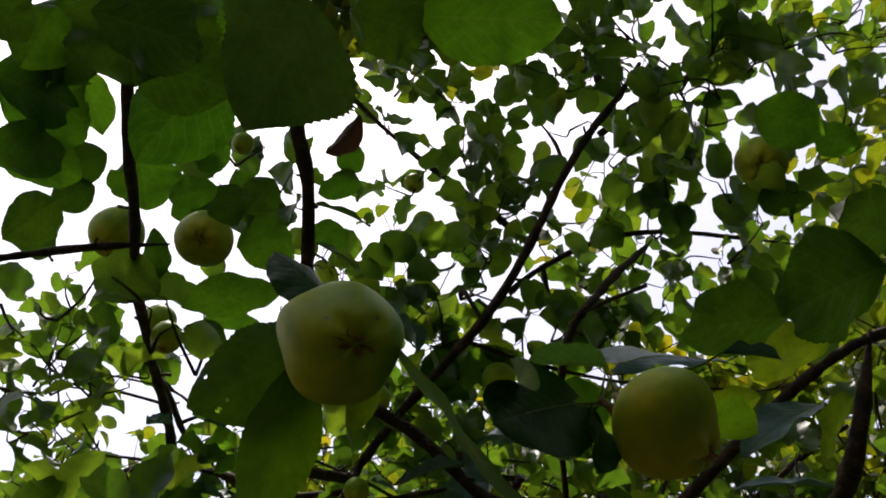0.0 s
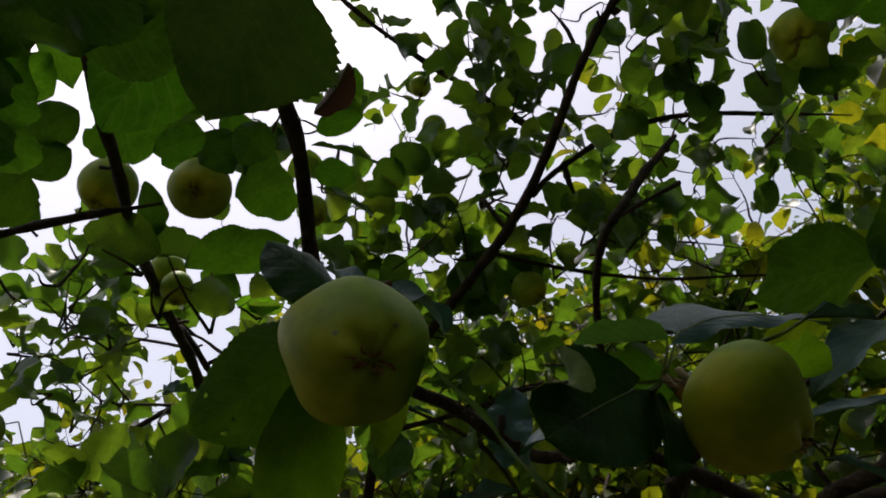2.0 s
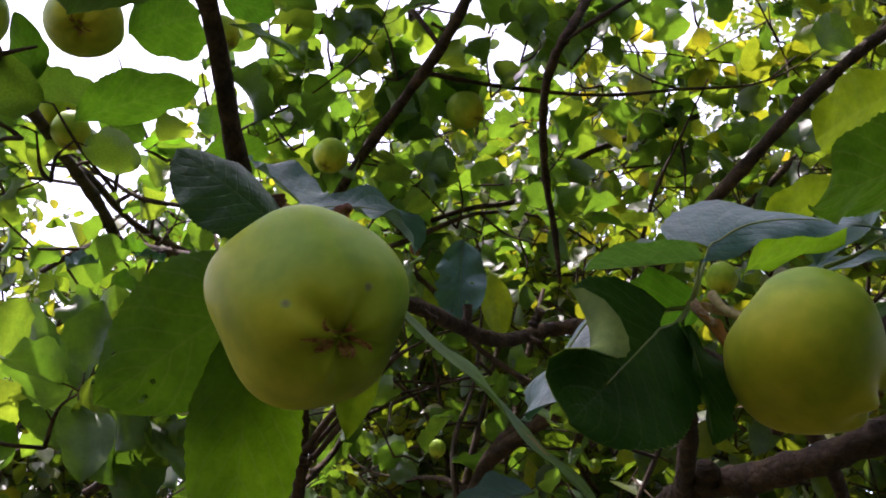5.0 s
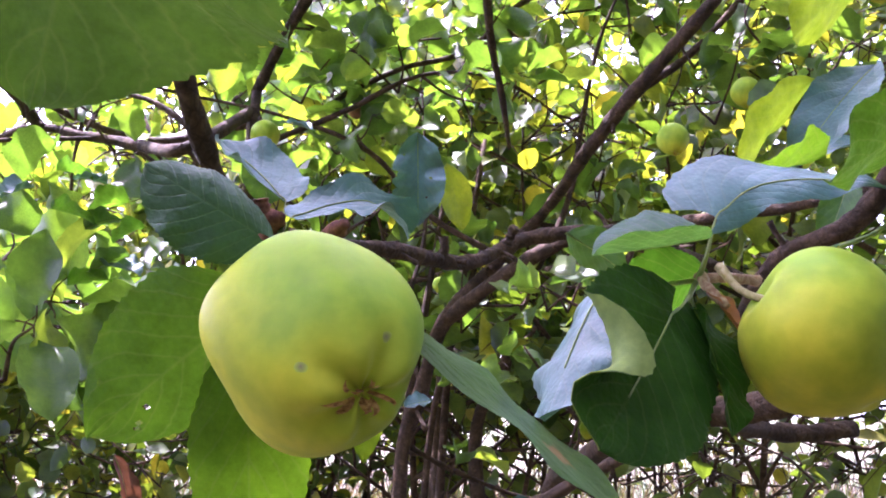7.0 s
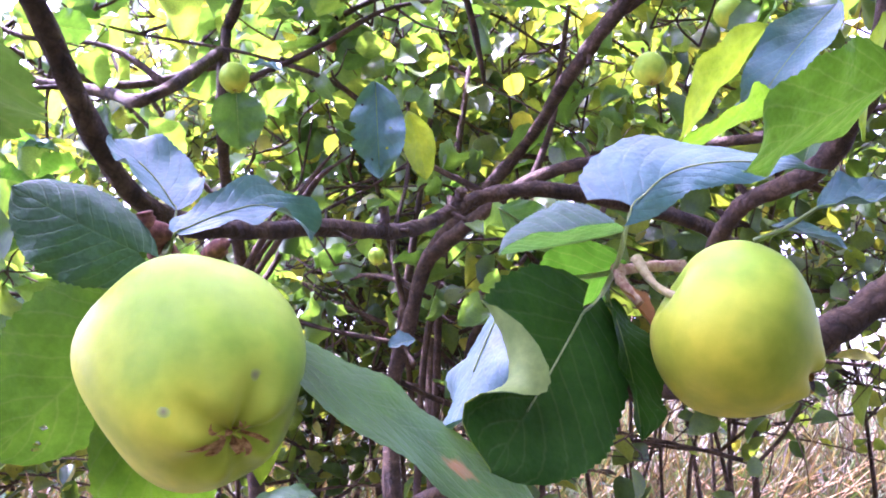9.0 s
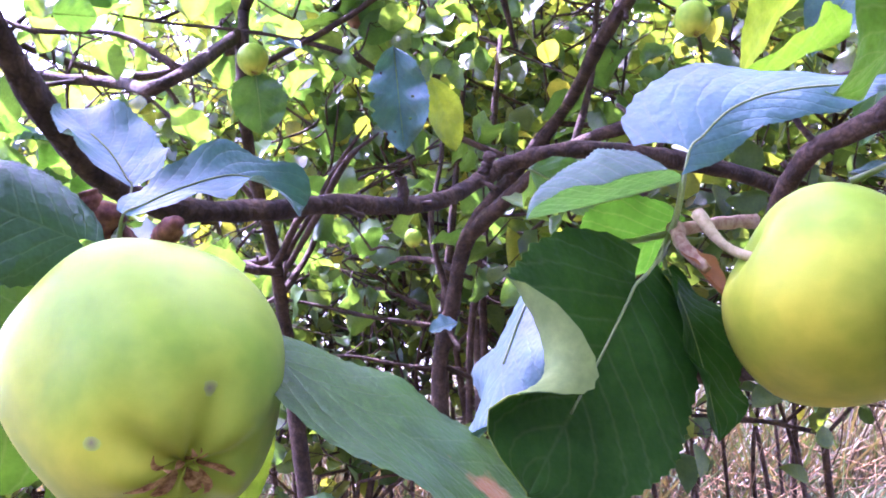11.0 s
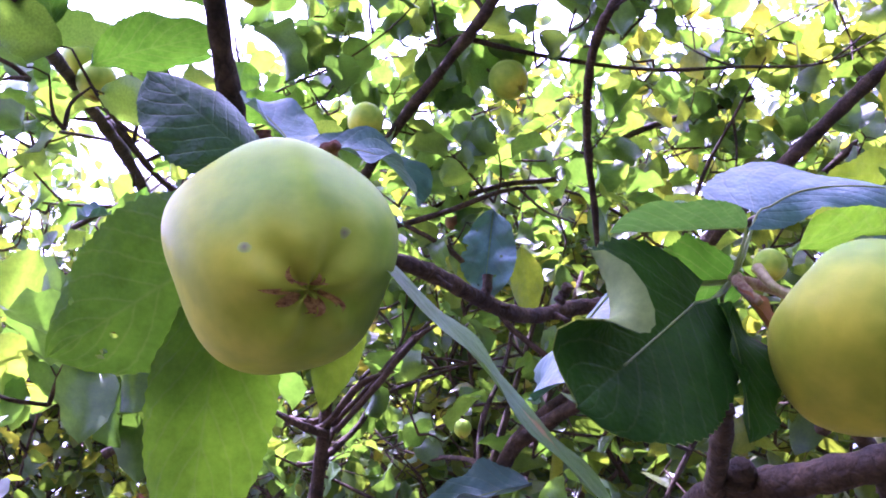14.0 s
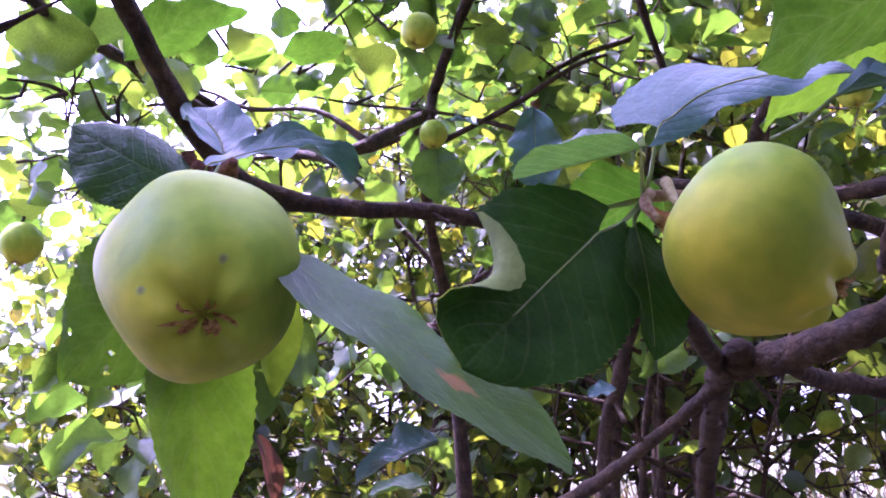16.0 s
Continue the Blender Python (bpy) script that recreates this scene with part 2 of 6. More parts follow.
def skin_material(name, green, yellow, pale_and_skylit, ripe=(0.0, 0.0, -1.0), bias=0.0):
    """Apple skin: green turning yellow towards its ripe side, with pale dots; the other end is paler, for bloom and
    painted skylight.
    """
    mat, out, node, link = material(name)
    coord = node("ShaderNodeTexCoord")
    broad = node("ShaderNodeTexNoise", Scale=17.0, Detail=2.0)
    streak = node("ShaderNodeTexNoise", Scale=120.0, Detail=4.0)
    dots = node("ShaderNodeTexVoronoi", Scale=260.0)
    for n in (broad, streak, dots):
        link(coord.outputs["Object"], n.inputs["Vector"])
    turn = node("ShaderNodeVectorMath")
    turn.operation = "DOT_PRODUCT"
    turn.inputs[1].default_value = Vector(ripe).normalized() * 9.0
    link(coord.outputs["Object"], turn.inputs[0])
    patch = maths(node, link, "MULTIPLY_ADD", broad.outputs[0], 0.55, turn.outputs["Value"])
    patch = maths(node, link, "ADD", maths(node, link, "MULTIPLY_ADD", streak.outputs[0], 0.12, patch), bias)
    # first stop: waxy bloom plus skylight on the apple's top, put into the colour
    colour = ramp(node, link, patch, [(0.0, pale_and_skylit), (0.24, green), (0.80, yellow)])
    grain = ramp(node, link, streak.outputs[0], [(0.3, (0.9, 0.92, 0.9)), (0.7, (1.05, 1.04, 1.05))])
    colour = blend(node, link, 1.0, colour, grain, "MULTIPLY")
    mottle = node("ShaderNodeTexNoise", Scale=40.0, Detail=3.0)
    link(coord.outputs["Object"], mottle.inputs["Vector"])
    shade = ramp(node, link, mottle.outputs[0], [(0.36, (0.74, 0.82, 0.7)), (0.62, (1.06, 1.04, 1.1))])
    colour = blend(node, link, 0.95, colour, shade, "MULTIPLY")
    dot = ramp(node, link, dots.outputs[0], [(0.0, (1, 1, 1)), (0.10, (0, 0, 0))])
    colour = blend(node, link, maths(node, link, "MULTIPLY", dot, 0.25), colour, pale_and_skylit)
    shader = node("ShaderNodeBsdfPrincipled", Roughness=0.48)
    shader.inputs["Specular IOR Level"].default_value = 0.14
    shader.inputs["Sheen Weight"].default_value = 0.018
    shader.inputs["Sheen Roughness"].default_value = 0.5
    shader.inputs["Subsurface Weight"].default_value = 0.15
    shader.inputs["Subsurface Radius"].default_value = (0.006, 0.006, 0.002)
    bump = node("ShaderNodeBump", Strength=0.12, Distance=0.001)
    link(streak.outputs[0], bump.inputs["Height"])
    link(bump.outputs[0], shader.inputs["Normal"])
    link(colour, shader.inputs["Base Color"])
    link(shader.outputs[0], out.inputs[0])
    return mat


SKIN = ((0.245, 0.38, 0.018), (0.52, 0.465, 0.013), (0.36, 0.47, 0.048))
skin = skin_material("apple_skin", *SKIN)
skin_red = skin_material("shrivelled_skin", (0.20, 0.09, 0.05), (0.30, 0.12, 0.06), (0.3, 0.2, 0.1))


def scar_material():
    """A small corky scar, grey at its heart and fading into the skin."""
    mat, out, node, link = material("corky_scar")
    coord = node("ShaderNodeTexCoord")
    length = node("ShaderNodeVectorMath")
    length.operation = "LENGTH"
    link(coord.outputs["Object"], length.inputs[0])
    grain = node("ShaderNodeTexNoise", Scale=900.0, Detail=3.0)
    link(coord.outputs["Object"], grain.inputs["Vector"])
    far = maths(node, link, "MULTIPLY_ADD", grain.outputs[0], 0.25, maths(node, link, "MULTIPLY", length.outputs["Value"], 300.0))
    colour = ramp(node, link, far, [(0.10, (0.17, 0.14, 0.07)), (0.45, (0.24, 0.27, 0.05)), (0.8, (0.33, 0.42, 0.03))])
    shader = node("ShaderNodeBsdfPrincipled", Roughness=0.6)
    link(colour, shader.inputs["Base Color"])
    link(shader.outputs[0], out.inputs[0])
    return mat


scar_grey = scar_material()
spur_tan = dry_material("fruit_spur_bark", (0.24, 0.12, 0.07), (0.50, 0.36, 0.22), 260.0)
stalk_tan = dry_material("fruit_stalk", (0.26, 0.22, 0.09), (0.44, 0.36, 0.18), 300.0)


def ground_material():
    mat, out, node, link = material("leaf_litter_soil")
    coord = node("ShaderNodeTexCoord")
    big = node("ShaderNodeTexNoise", Scale=0.9, Detail=5.0)
    fine = node("ShaderNodeTexNoise", Scale=28.0, Detail=8.0, Roughness=0.75)
    for n in (big, fine):
        link(coord.outputs["Object"], n.inputs["Vector"])
    a = ramp(node, link, fine.outputs[0], [(0.3, (0.03, 0.02, 0.012)), (0.5, (0.07, 0.05, 0.028)), (0.7, (0.16, 0.115, 0.06))])
    b = ramp(node, link, fine.outputs[0], [(0.3, (0.03, 0.05, 0.015)), (0.7, (0.10, 0.13, 0.035))])
    colour = blend(node, link, ramp(node, link, big.outputs[0], [(0.42, (0, 0, 0)), (0.6, (1, 1, 1))]), a, b)
    shader = node("ShaderNodeBsdfPrincipled", Roughness=0.9)
    bump = node("ShaderNodeBump", Strength=0.8, Distance=0.03)
    link(fine.outputs[0], bump.inputs["Height"])
    link(bump.outputs[0], shader.inputs["Normal"])
    link(colour, shader.inputs["Base Color"])
    link(shader.outputs[0], out.inputs[0])
    return mat


soil = ground_material()
straw = leaf_material("dry_grass", [(0.0, (0.038, 0.025, 0.011)), (0.35, (0.08, 0.058, 0.021)), (0.6, (0.15, 0.125, 0.042)), (0.75, (0.065, 0.10, 0.017)), (1.0, (0.04, 0.08, 0.012))], (1.3, 1.2, 0.6), rough=0.6, share=0.3)


# ---- mesh helpers ----
def part(name, data, mat, parent, label="", kind=""):
    """Links a mesh as one object under a thing or a part."""
    if not data.materials:
        data.materials.append(mat)
    ob = new(name, data)
    ob.parent = parent
    if parent is not None:
        ob.matrix_parent_inverse = parent.matrix_world.inverted()
    return tagged(ob, label, kind=kind)


def mesh(name, verts, faces, smooth=True):
    data = bpy.data.meshes.new(name)
    data.from_pydata([tuple(v) for v in verts], [], faces)
    data.polygons.foreach_set("use_smooth", [smooth] * len(data.polygons))
    data.update()
    return data


def spline(points, steps):
    """A smooth run through rows of numbers."""
    p = np.array(points, float)
    p = np.vstack([2 * p[0] - p[1], p, 2 * p[-1] - p[-2]])
    rows = []
    for i in range(1, len(p) - 2):
        for u in np.linspace(0, 1, steps, endpoint=False):
            a, b, c, e = p[i - 1], p[i], p[i + 1], p[i + 2]
            rows.append(0.5 * (2 * b + (c - a) * u + (2 * a - 5 * b + 4 * c - e) * u**2 + (3 * b - a - 3 * c + e) * u**3))
    rows.append(p[-2])
    return np.array(rows)


def tube_arrays(points, sides=10, steps=5, rough=0.1, rng=None):
    """A tapered, knotty round branch through rows of x, y, z, radius."""
    rows = spline(points, steps) if len(points) > 2 else np.array(points, float)
    centre, radius = rows[:, :3], np.maximum(rows[:, 3], 0.0004)
    along = np.gradient(centre, axis=0)
    along /= np.linalg.norm(along, axis=1)[:, None] + 1e-9
    side = np.cross(along[0], (0.31, 0.22, 0.93) if abs(along[0][2]) < 0.9 else (1, 0, 0))
    verts, faces = [], []
    if rng and rough >= 0.15 and len(centre) > 12:
        knots = np.array([rng.gauss(0, 1) for _ in range(len(centre))])
        knots = np.convolve(knots, (0.25, 0.5, 0.25), "same")
        radius = radius * np.clip(1 + 0.13 * knots, 0.75, 1.4)
    for k in range(len(centre)):
        side = side - along[k] * (side @ along[k])
        side /= np.linalg.norm(side) + 1e-9
        other = np.cross(along[k], side)
        for j in range(sides):
            a = 2 * math.pi * j / sides
            swell = 1 + rough * ((rng.random() - 0.5) * 1.4 if rng else 0.0)
            verts.append(centre[k] + radius[k] * swell * (math.cos(a) * side + math.sin(a) * other))
    for k in range(len(centre) - 1):
        for j in range(sides):
            a, b = k * sides + j, k * sides + (j + 1) % sides
            faces.append((a, b, b + sides, a + sides))
    faces.append(tuple(range(sides))[::-1])
    faces.append(tuple(range((len(centre) - 1) * sides, len(centre) * sides)))
    return verts, faces


LEAF_SHAPE = ((0.0, 0.0), (0.06, 0.34), (0.18, 0.72), (0.35, 0.97), (0.5, 1.0), (0.66, 0.9), (0.8, 0.66), (0.91, 0.36), (0.97, 0.14), (1.0, 0.0))


def half_width(s, table=LEAF_SHAPE):
    xs, ys = zip(*table)
    return float(np.interp(s, xs, ys))


def blade_mesh(name, length, width, cup=0.3, bend=0.5, curl=0.0, twist=0.0, wave=0.05, seed=0, rows=44, cols=10, teeth=0.035, nibbles=0, holes=0):
    """A leaf blade from the origin along +y, its upper face towards +z: cupped across, bent along, its tip curled, its rim toothed and wavy."""
    rng = random.Random(seed)
    phase = [rng.uniform(0, 6.28) for _ in range(6)]
    bites = [(rng.uniform(0.25, 0.9), rng.choice((-1, 1)), rng.uniform(0.04, 0.08)) for _ in range(nibbles)]
    verts, uvs, faces = [], [], []
    pos, angle = Vector((0, 0, 0)), bend * 0.4
    ds = length / rows
    for i in range(rows + 1):
        s = i / rows
        w = 0.5 * width * half_width(s)
        w *= 1 + 0.05 * math.sin(5 * s + phase[0])
        if i % 2 and 0.04 < s < 0.98:
            w *= 1 - teeth
        d = Vector((0, math.cos(angle), math.sin(angle)))
        up = Vector((0, -math.sin(angle), math.cos(angle)))
        tw = twist * s
        side = Vector((1, 0, 0)) * math.cos(tw) + up * math.sin(tw)
        lift = up * math.cos(tw) - Vector((1, 0, 0)) * math.sin(tw)
        for j in range(cols + 1):
            q = 2 * j / cols - 1
            ww = w
            for at, hand, size in bites:
                if q * hand > 0 and abs(s - at) < size:
                    ww *= 0.86 - 0.12 * math.cos(30 * s)
            theta = cup * abs(q) * 1.2
            x, h = ww * q * math.cos(theta * 0.7), ww * abs(q) * math.sin(theta)
            h += width * wave * abs(q) ** 1.5 * (math.sin(13 * s + phase[1] + q) + 0.6 * math.sin(23 * s + phase[2] - 2 * q))
            h -= width * 0.012 * (1 - min(1, abs(q) * 6))
            h += width * 0.0018 * math.cos(2 * math.pi * 8 * (s - 0.36 * abs(q))) * (1 - abs(q)) * min(1, 4 * abs(q))
            verts.append(pos + side * x + lift * h)
            uvs.append((q, s))
        pos = pos + d * ds
        angle -= (bend + (curl * max(0.0, s - 0.55) / 0.1 if s > 0.55 else 0)) / rows
    for i in range(rows):
        for j in range(cols):
            a = i * (cols + 1) + j
            if holes and 3 < i < rows - 4 and 1 < j < cols - 2 and rng.random() < holes / (rows * cols):
                continue
            faces.append((a, a + 1, a + cols + 2, a + cols + 1))
    data = mesh(name, verts, faces)
    layer = data.uv_layers.new(name="leaf")
    index = np.zeros(len(data.loops), dtype=np.int32)
    data.loops.foreach_get("vertex_index", index)
    layer.data.foreach_set("uv", np.array(uvs, dtype=np.float32)[index].ravel())
    return data


def frame_of(base, tip, up):
    """The pose of a leaf from its base towards its tip, its upper face towards up."""
    b, y = Vector(base), Vector(tip) - Vector(base)
    y.normalize()
    z = Vector(up) - y * Vector(up).dot(y)
    z.normalize()
    x = y.cross(z)
    return Matrix.Translation(b) @ Matrix((x, y, z)).transposed().to_4x4()


SMALL = [(0, 0, 0), (-0.32, 0.16, 0.10), (0, 0.16, 0.0), (0.32, 0.16, 0.10), (-0.45, 0.45, 0.16), (0, 0.45, 0.0), (0.45, 0.45, 0.16),
         (-0.31, 0.78, 0.06), (0, 0.80, -0.04), (0.31, 0.78, 0.06), (0, 1.0, -0.12)]
SMALL_FACES = [(0, 2, 1), (0, 3, 2), (1, 2, 5, 4), (2, 3, 6, 5), (4, 5, 8, 7), (5, 6, 9, 8), (7, 8, 10), (8, 9, 10)]


def scatter_mesh(name, places):
    """Many small leaves in one mesh; places: rows of base, direction, upward face, length, width."""
    base = np.array([p[0] for p in places], float)
    y = np.array([p[1] for p in places], float)
    z = np.array([p[2] for p in places], float)
    size = np.array([[p[4], p[3], 1.15 * p[4]] for p in places], float)
    y /= np.linalg.norm(y, axis=1)[:, None] + 1e-9
    z -= y * (z * y).sum(1)[:, None]
    z /= np.linalg.norm(z, axis=1)[:, None] + 1e-9
    x = np.cross(y, z)
    t = np.array(SMALL)
    local = t[None] * size[:, None]
    bend = np.array([(i * 7919 % 13) / 13 - 0.3 for i in range(len(places))])[:, None]
    local[:, :, 2] -= bend * 0.5 * size[:, 1:2] * t[None, :, 1] ** 2
    v = base[:, None] + local[:, :, :1] * x[:, None] + local[:, :, 1:2] * y[:, None] + local[:, :, 2:] * z[:, None]
    n = len(t)
    faces = [tuple(k * n + i for i in f) for k in range(len(places)) for f in SMALL_FACES]
    return mesh(name, v.reshape(-1, 3).tolist(), faces)


def wild(rng, scale=1.0):
    return np.array([rng.gauss(0, scale) for _ in range(3)])


# ---- ground ----
def build_ground():
    rng = random.Random(3)
    xs = np.r_[-220, -90, -40, np.linspace(-16, 16, 65), 40, 90, 220]
    verts, faces = [], []
    for y in xs:
        for x in xs:
            near = max(0.0, 1 - math.hypot(x, y) / 30)
            verts.append((x, y + 3, near * 0.10 * noise.noise(Vector((x * 0.6, y * 0.6, 0)))))
    n = len(xs)
    for i in range(n - 1):
        for j in range(n - 1):
            a = i * n + j
            faces.append((a, a + 1, a + n + 1, a + n))
    ob = new("ground", mesh("ground", verts, faces))
    ob.data.materials.append(soil)
    tagged(ob, "brown leaf litter and dry grass on uneven soil", "ground", kind="structure")


build_ground()

# ---- the apple tree in front ----
rng_tree = random.Random(11)
tree = new("apple_tree")
tree.location = (0.24, 1.5, 0.0)
bpy.context.view_layer.update()
tagged(tree, "old apple tree with dark knotty branches and broad green leaves", "tree")
RUNS = []


def branch(kind, points):
    if sum(p[1] for p in points) / len(points) > 0.9:
        points = [(*p[:3], p[3] * 0.84) for p in points]
    r = max(p[3] for p in points)
    verts, faces = tube_arrays(points, sides=12 if r > 0.008 else 8, steps=6, rough=0.16, rng=rng_tree)
    if kind == "twig":
        ends = [list(p) for p in points]
        k = 0 if ends[0][3] <= ends[-1][3] else -1
        ends[k][3] *= 0.3
        points = [tuple(p) for p in ends]
        verts, faces = tube_arrays(points, sides=8, steps=6, rough=0.16, rng=rng_tree)
    RUNS.append(np.array(points, float))
    return part(kind, mesh(kind, verts, faces), bud_brown if kind == "bud" else bark, tree)


branch("branch", [(-0.075, -0.030, 1.680, 0.0045), (-0.048, 0.030, 1.600, 0.0050), (-0.017, 0.076, 1.535, 0.0052), (0.010, 0.119, 1.503, 0.0053), (0.030, 0.165, 1.458, 0.0054), (0.047, 0.195, 1.430, 0.0055), (0.075, 0.225, 1.417, 0.0055), (0.115, 0.258, 1.418, 0.0053), (0.156, 0.288, 1.423, 0.0052), (0.194, 0.326, 1.425, 0.0052), (0.225, 0.363, 1.430, 0.0053), (0.250, 0.392, 1.439, 0.0055), (0.272, 0.409, 1.451, 0.0057), (0.300, 0.416, 1.463, 0.0057), (0.350, 0.405, 1.468, 0.0060), (0.440, 0.420, 1.458, 0.0063), (0.531, 0.455, 1.440, 0.0068), (0.620, 0.520, 1.400, 0.0075), (0.700, 0.600, 1.330, 0.0085)])  # fruiting branch
branch("spur", [(0.200, 0.330, 1.426, 0.0041), (0.201, 0.329, 1.434, 0.0034), (0.200, 0.329, 1.442, 0.0037)])
branch("spur", [(0.264, 0.377, 1.449, 0.0045), (0.267, 0.376, 1.456, 0.0038), (0.268, 0.371, 1.461, 0.0045)])
branch("bud", [(0.067, 0.122, 1.392, 0.0064), (0.063, 0.112, 1.399, 0.0058), (0.065, 0.110, 1.406, 0.0041)])  # knob at the fruit stalk
branch("bud", [(0.061, 0.110, 1.400, 0.0037), (0.059, 0.109, 1.406, 0.0040), (0.058, 0.108, 1.410, 0.0032)])
branch("bud", [(0.083, 0.082, 1.391, 0.0039), (0.085, 0.076, 1.393, 0.0041), (0.088, 0.071, 1.395, 0.0020)])
branch("limb", [(-0.221, 0.191, 1.673, 0.0050), (-0.219, 0.333, 1.660, 0.0060), (-0.223, 0.450, 1.672, 0.0068), (-0.237, 0.584, 1.692, 0.0074), (-0.246, 0.667, 1.709, 0.0076), (-0.254, 0.813, 1.739, 0.0080), (-0.256, 0.981, 1.766, 0.0086), (-0.250, 1.068, 1.775, 0.0090), (-0.244, 1.155, 1.783, 0.0095), (-0.236, 1.270, 1.786, 0.0098), (-0.226, 1.370, 1.780, 0.0105)])  # left limb
branch("branch", [(-0.255, 1.000, 1.768, 0.0070), (-0.248, 1.146, 1.804, 0.0080), (-0.191, 1.372, 1.811, 0.0080), (-0.040, 1.393, 1.779, 0.0080), (0.120, 1.300, 1.800, 0.0090)])
branch("branch", [(-0.365, 1.481, 1.731, 0.0060), (-0.295, 1.426, 1.769, 0.0075), (-0.226, 1.370, 1.778, 0.0095), (-0.138, 1.285, 1.748, 0.0100), (-0.049, 1.199, 1.718, 0.0105), (0.021, 0.969, 1.659, 0.0110), (0.130, 1.300, 1.830, 0.0120)])  # level branch
branch("limb", [(0.400, 0.680, 2.580, 0.0050), (0.375, 0.710, 2.490, 0.0075), (0.340, 0.747, 2.398, 0.0095), (0.315, 0.789, 2.300, 0.0099), (0.302, 0.849, 2.216, 0.0104), (0.287, 0.921, 2.146, 0.0108), (0.263, 1.001, 2.085, 0.0112), (0.225, 1.087, 2.026, 0.0116), (0.178, 1.183, 1.957, 0.0121), (0.129, 1.292, 1.859, 0.0125)])  # main limb
branch("trunk", [(0.129, 1.292, 1.859, 0.0125), (0.120, 1.197, 1.695, 0.0125), (0.131, 1.295, 1.599, 0.0130), (0.160, 1.380, 1.469, 0.0135), (0.181, 1.477, 1.265, 0.0150), (0.220, 1.500, 0.700, 0.0200), (0.240, 1.520, 0.300, 0.0260), (0.250, 1.530, -0.050, 0.0340)])  # trunk of the tall stem
branch("twig", [(-0.212, 0.972, 2.596, 0.0051), (-0.139, 1.006, 2.553, 0.0063), (0.033, 1.072, 2.514, 0.0071), (0.169, 1.097, 2.480, 0.0077), (0.320, 1.100, 2.408, 0.0088)])
branch("twig", [(0.435, 1.000, 2.790, 0.0123), (0.359, 0.955, 2.909, 0.0111), (0.293, 0.897, 3.060, 0.0100), (0.230, 0.843, 3.205, 0.0087)])
branch("twig", [(0.423, 1.028, 2.741, 0.0095), (0.478, 0.969, 2.810, 0.0082), (0.555, 0.923, 2.862, 0.0082), (0.616, 0.756, 2.905, 0.0078), (0.598, 0.672, 3.007, 0.0078)])
branch("twig", [(0.316, 1.126, 2.268, 0.0079), (0.358, 1.083, 2.318, 0.0073), (0.453, 1.019, 2.391, 0.0073), (0.568, 0.961, 2.426, 0.0060), (0.716, 0.896, 2.421, 0.0053), (0.878, 0.871, 2.445, 0.0047)])
branch("twig", [(0.369, 1.096, 2.349, 0.0074), (0.407, 1.104, 2.259, 0.0084), (0.446, 1.094, 2.192, 0.0071)])
branch("twig", [(0.360, 1.027, 2.588, 0.0052), (0.319, 1.027, 2.668, 0.0053), (0.251, 1.032, 2.742, 0.0048)])
branch("limb", [(0.500, 0.800, 2.220, 0.0050), (0.432, 0.738, 2.073, 0.0075), (0.404, 0.715, 2.003, 0.0073), (0.387, 0.702, 1.961, 0.0071), (0.377, 0.707, 1.939, 0.0069), (0.375, 0.732, 1.927, 0.0066), (0.381, 0.778, 1.915, 0.0064), (0.399, 0.840, 1.890, 0.0062), (0.432, 0.913, 1.840, 0.0060), (0.470, 0.970, 1.780, 0.0050), (0.500, 1.020, 1.720, 0.0030)])  # right limb
branch("twig", [(0.375, 0.700, 1.932, 0.0035), (0.405, 0.683, 1.960, 0.0035), (0.469, 0.680, 2.021, 0.0036)])
branch("limb", [(0.970, 0.620, 2.140, 0.0060), (0.845, 0.640, 2.046, 0.0085), (0.795, 0.659, 2.005, 0.0088), (0.754, 0.686, 1.959, 0.0091), (0.718, 0.723, 1.911, 0.0094), (0.686, 0.772, 1.861, 0.0096), (0.657, 0.832, 1.812, 0.0099), (0.630, 0.899, 1.763, 0.0102), (0.608, 0.969, 1.715, 0.0105)])  # diagonal limb
branch("stem", [(0.608, 0.969, 1.715, 0.0130), (0.649, 1.230, 1.678, 0.0125), (0.573, 1.294, 1.580, 0.0145), (0.496, 1.348, 1.479, 0.0165), (0.467, 1.391, 1.353, 0.0175), (0.444, 1.446, 1.192, 0.0180), (0.430, 1.350, 0.750, 0.0210), (0.430, 1.360, 0.300, 0.0300), (0.430, 1.360, -0.050, 0.0360)])  # stem
branch("limb", [(0.971, 0.669, 1.641, 0.0037), (0.880, 0.802, 1.621, 0.0080), (0.813, 0.927, 1.620, 0.0117), (0.780, 1.041, 1.625, 0.0144), (0.723, 1.089, 1.621, 0.0142), (0.663, 1.139, 1.612, 0.0145), (0.604, 1.202, 1.580, 0.0149), (0.554, 1.273, 1.536, 0.0163), (0.496, 1.348, 1.479, 0.0189)])  # arching limb
branch("branch", [(0.998, 0.975, 2.110, 0.0059), (0.922, 1.017, 2.028, 0.0069), (0.858, 1.079, 1.945, 0.0080), (0.793, 1.143, 1.892, 0.0082)])
branch("branch", [(0.225, 1.365, 1.832, 0.0053), (0.306, 1.376, 1.906, 0.0065), (0.415, 1.382, 1.972, 0.0072), (0.543, 1.387, 2.026, 0.0069), (0.669, 1.373, 2.150, 0.0071), (0.895, 1.334, 2.268, 0.0072)])
branch("stem", [(0.832, 1.645, 1.713, 0.0120), (0.773, 1.678, 1.558, 0.0140), (0.740, 1.704, 1.403, 0.0160), (0.703, 1.785, 1.232, 0.0180), (0.720, 1.660, 0.700, 0.0240), (0.720, 1.680, -0.050, 0.0300)])
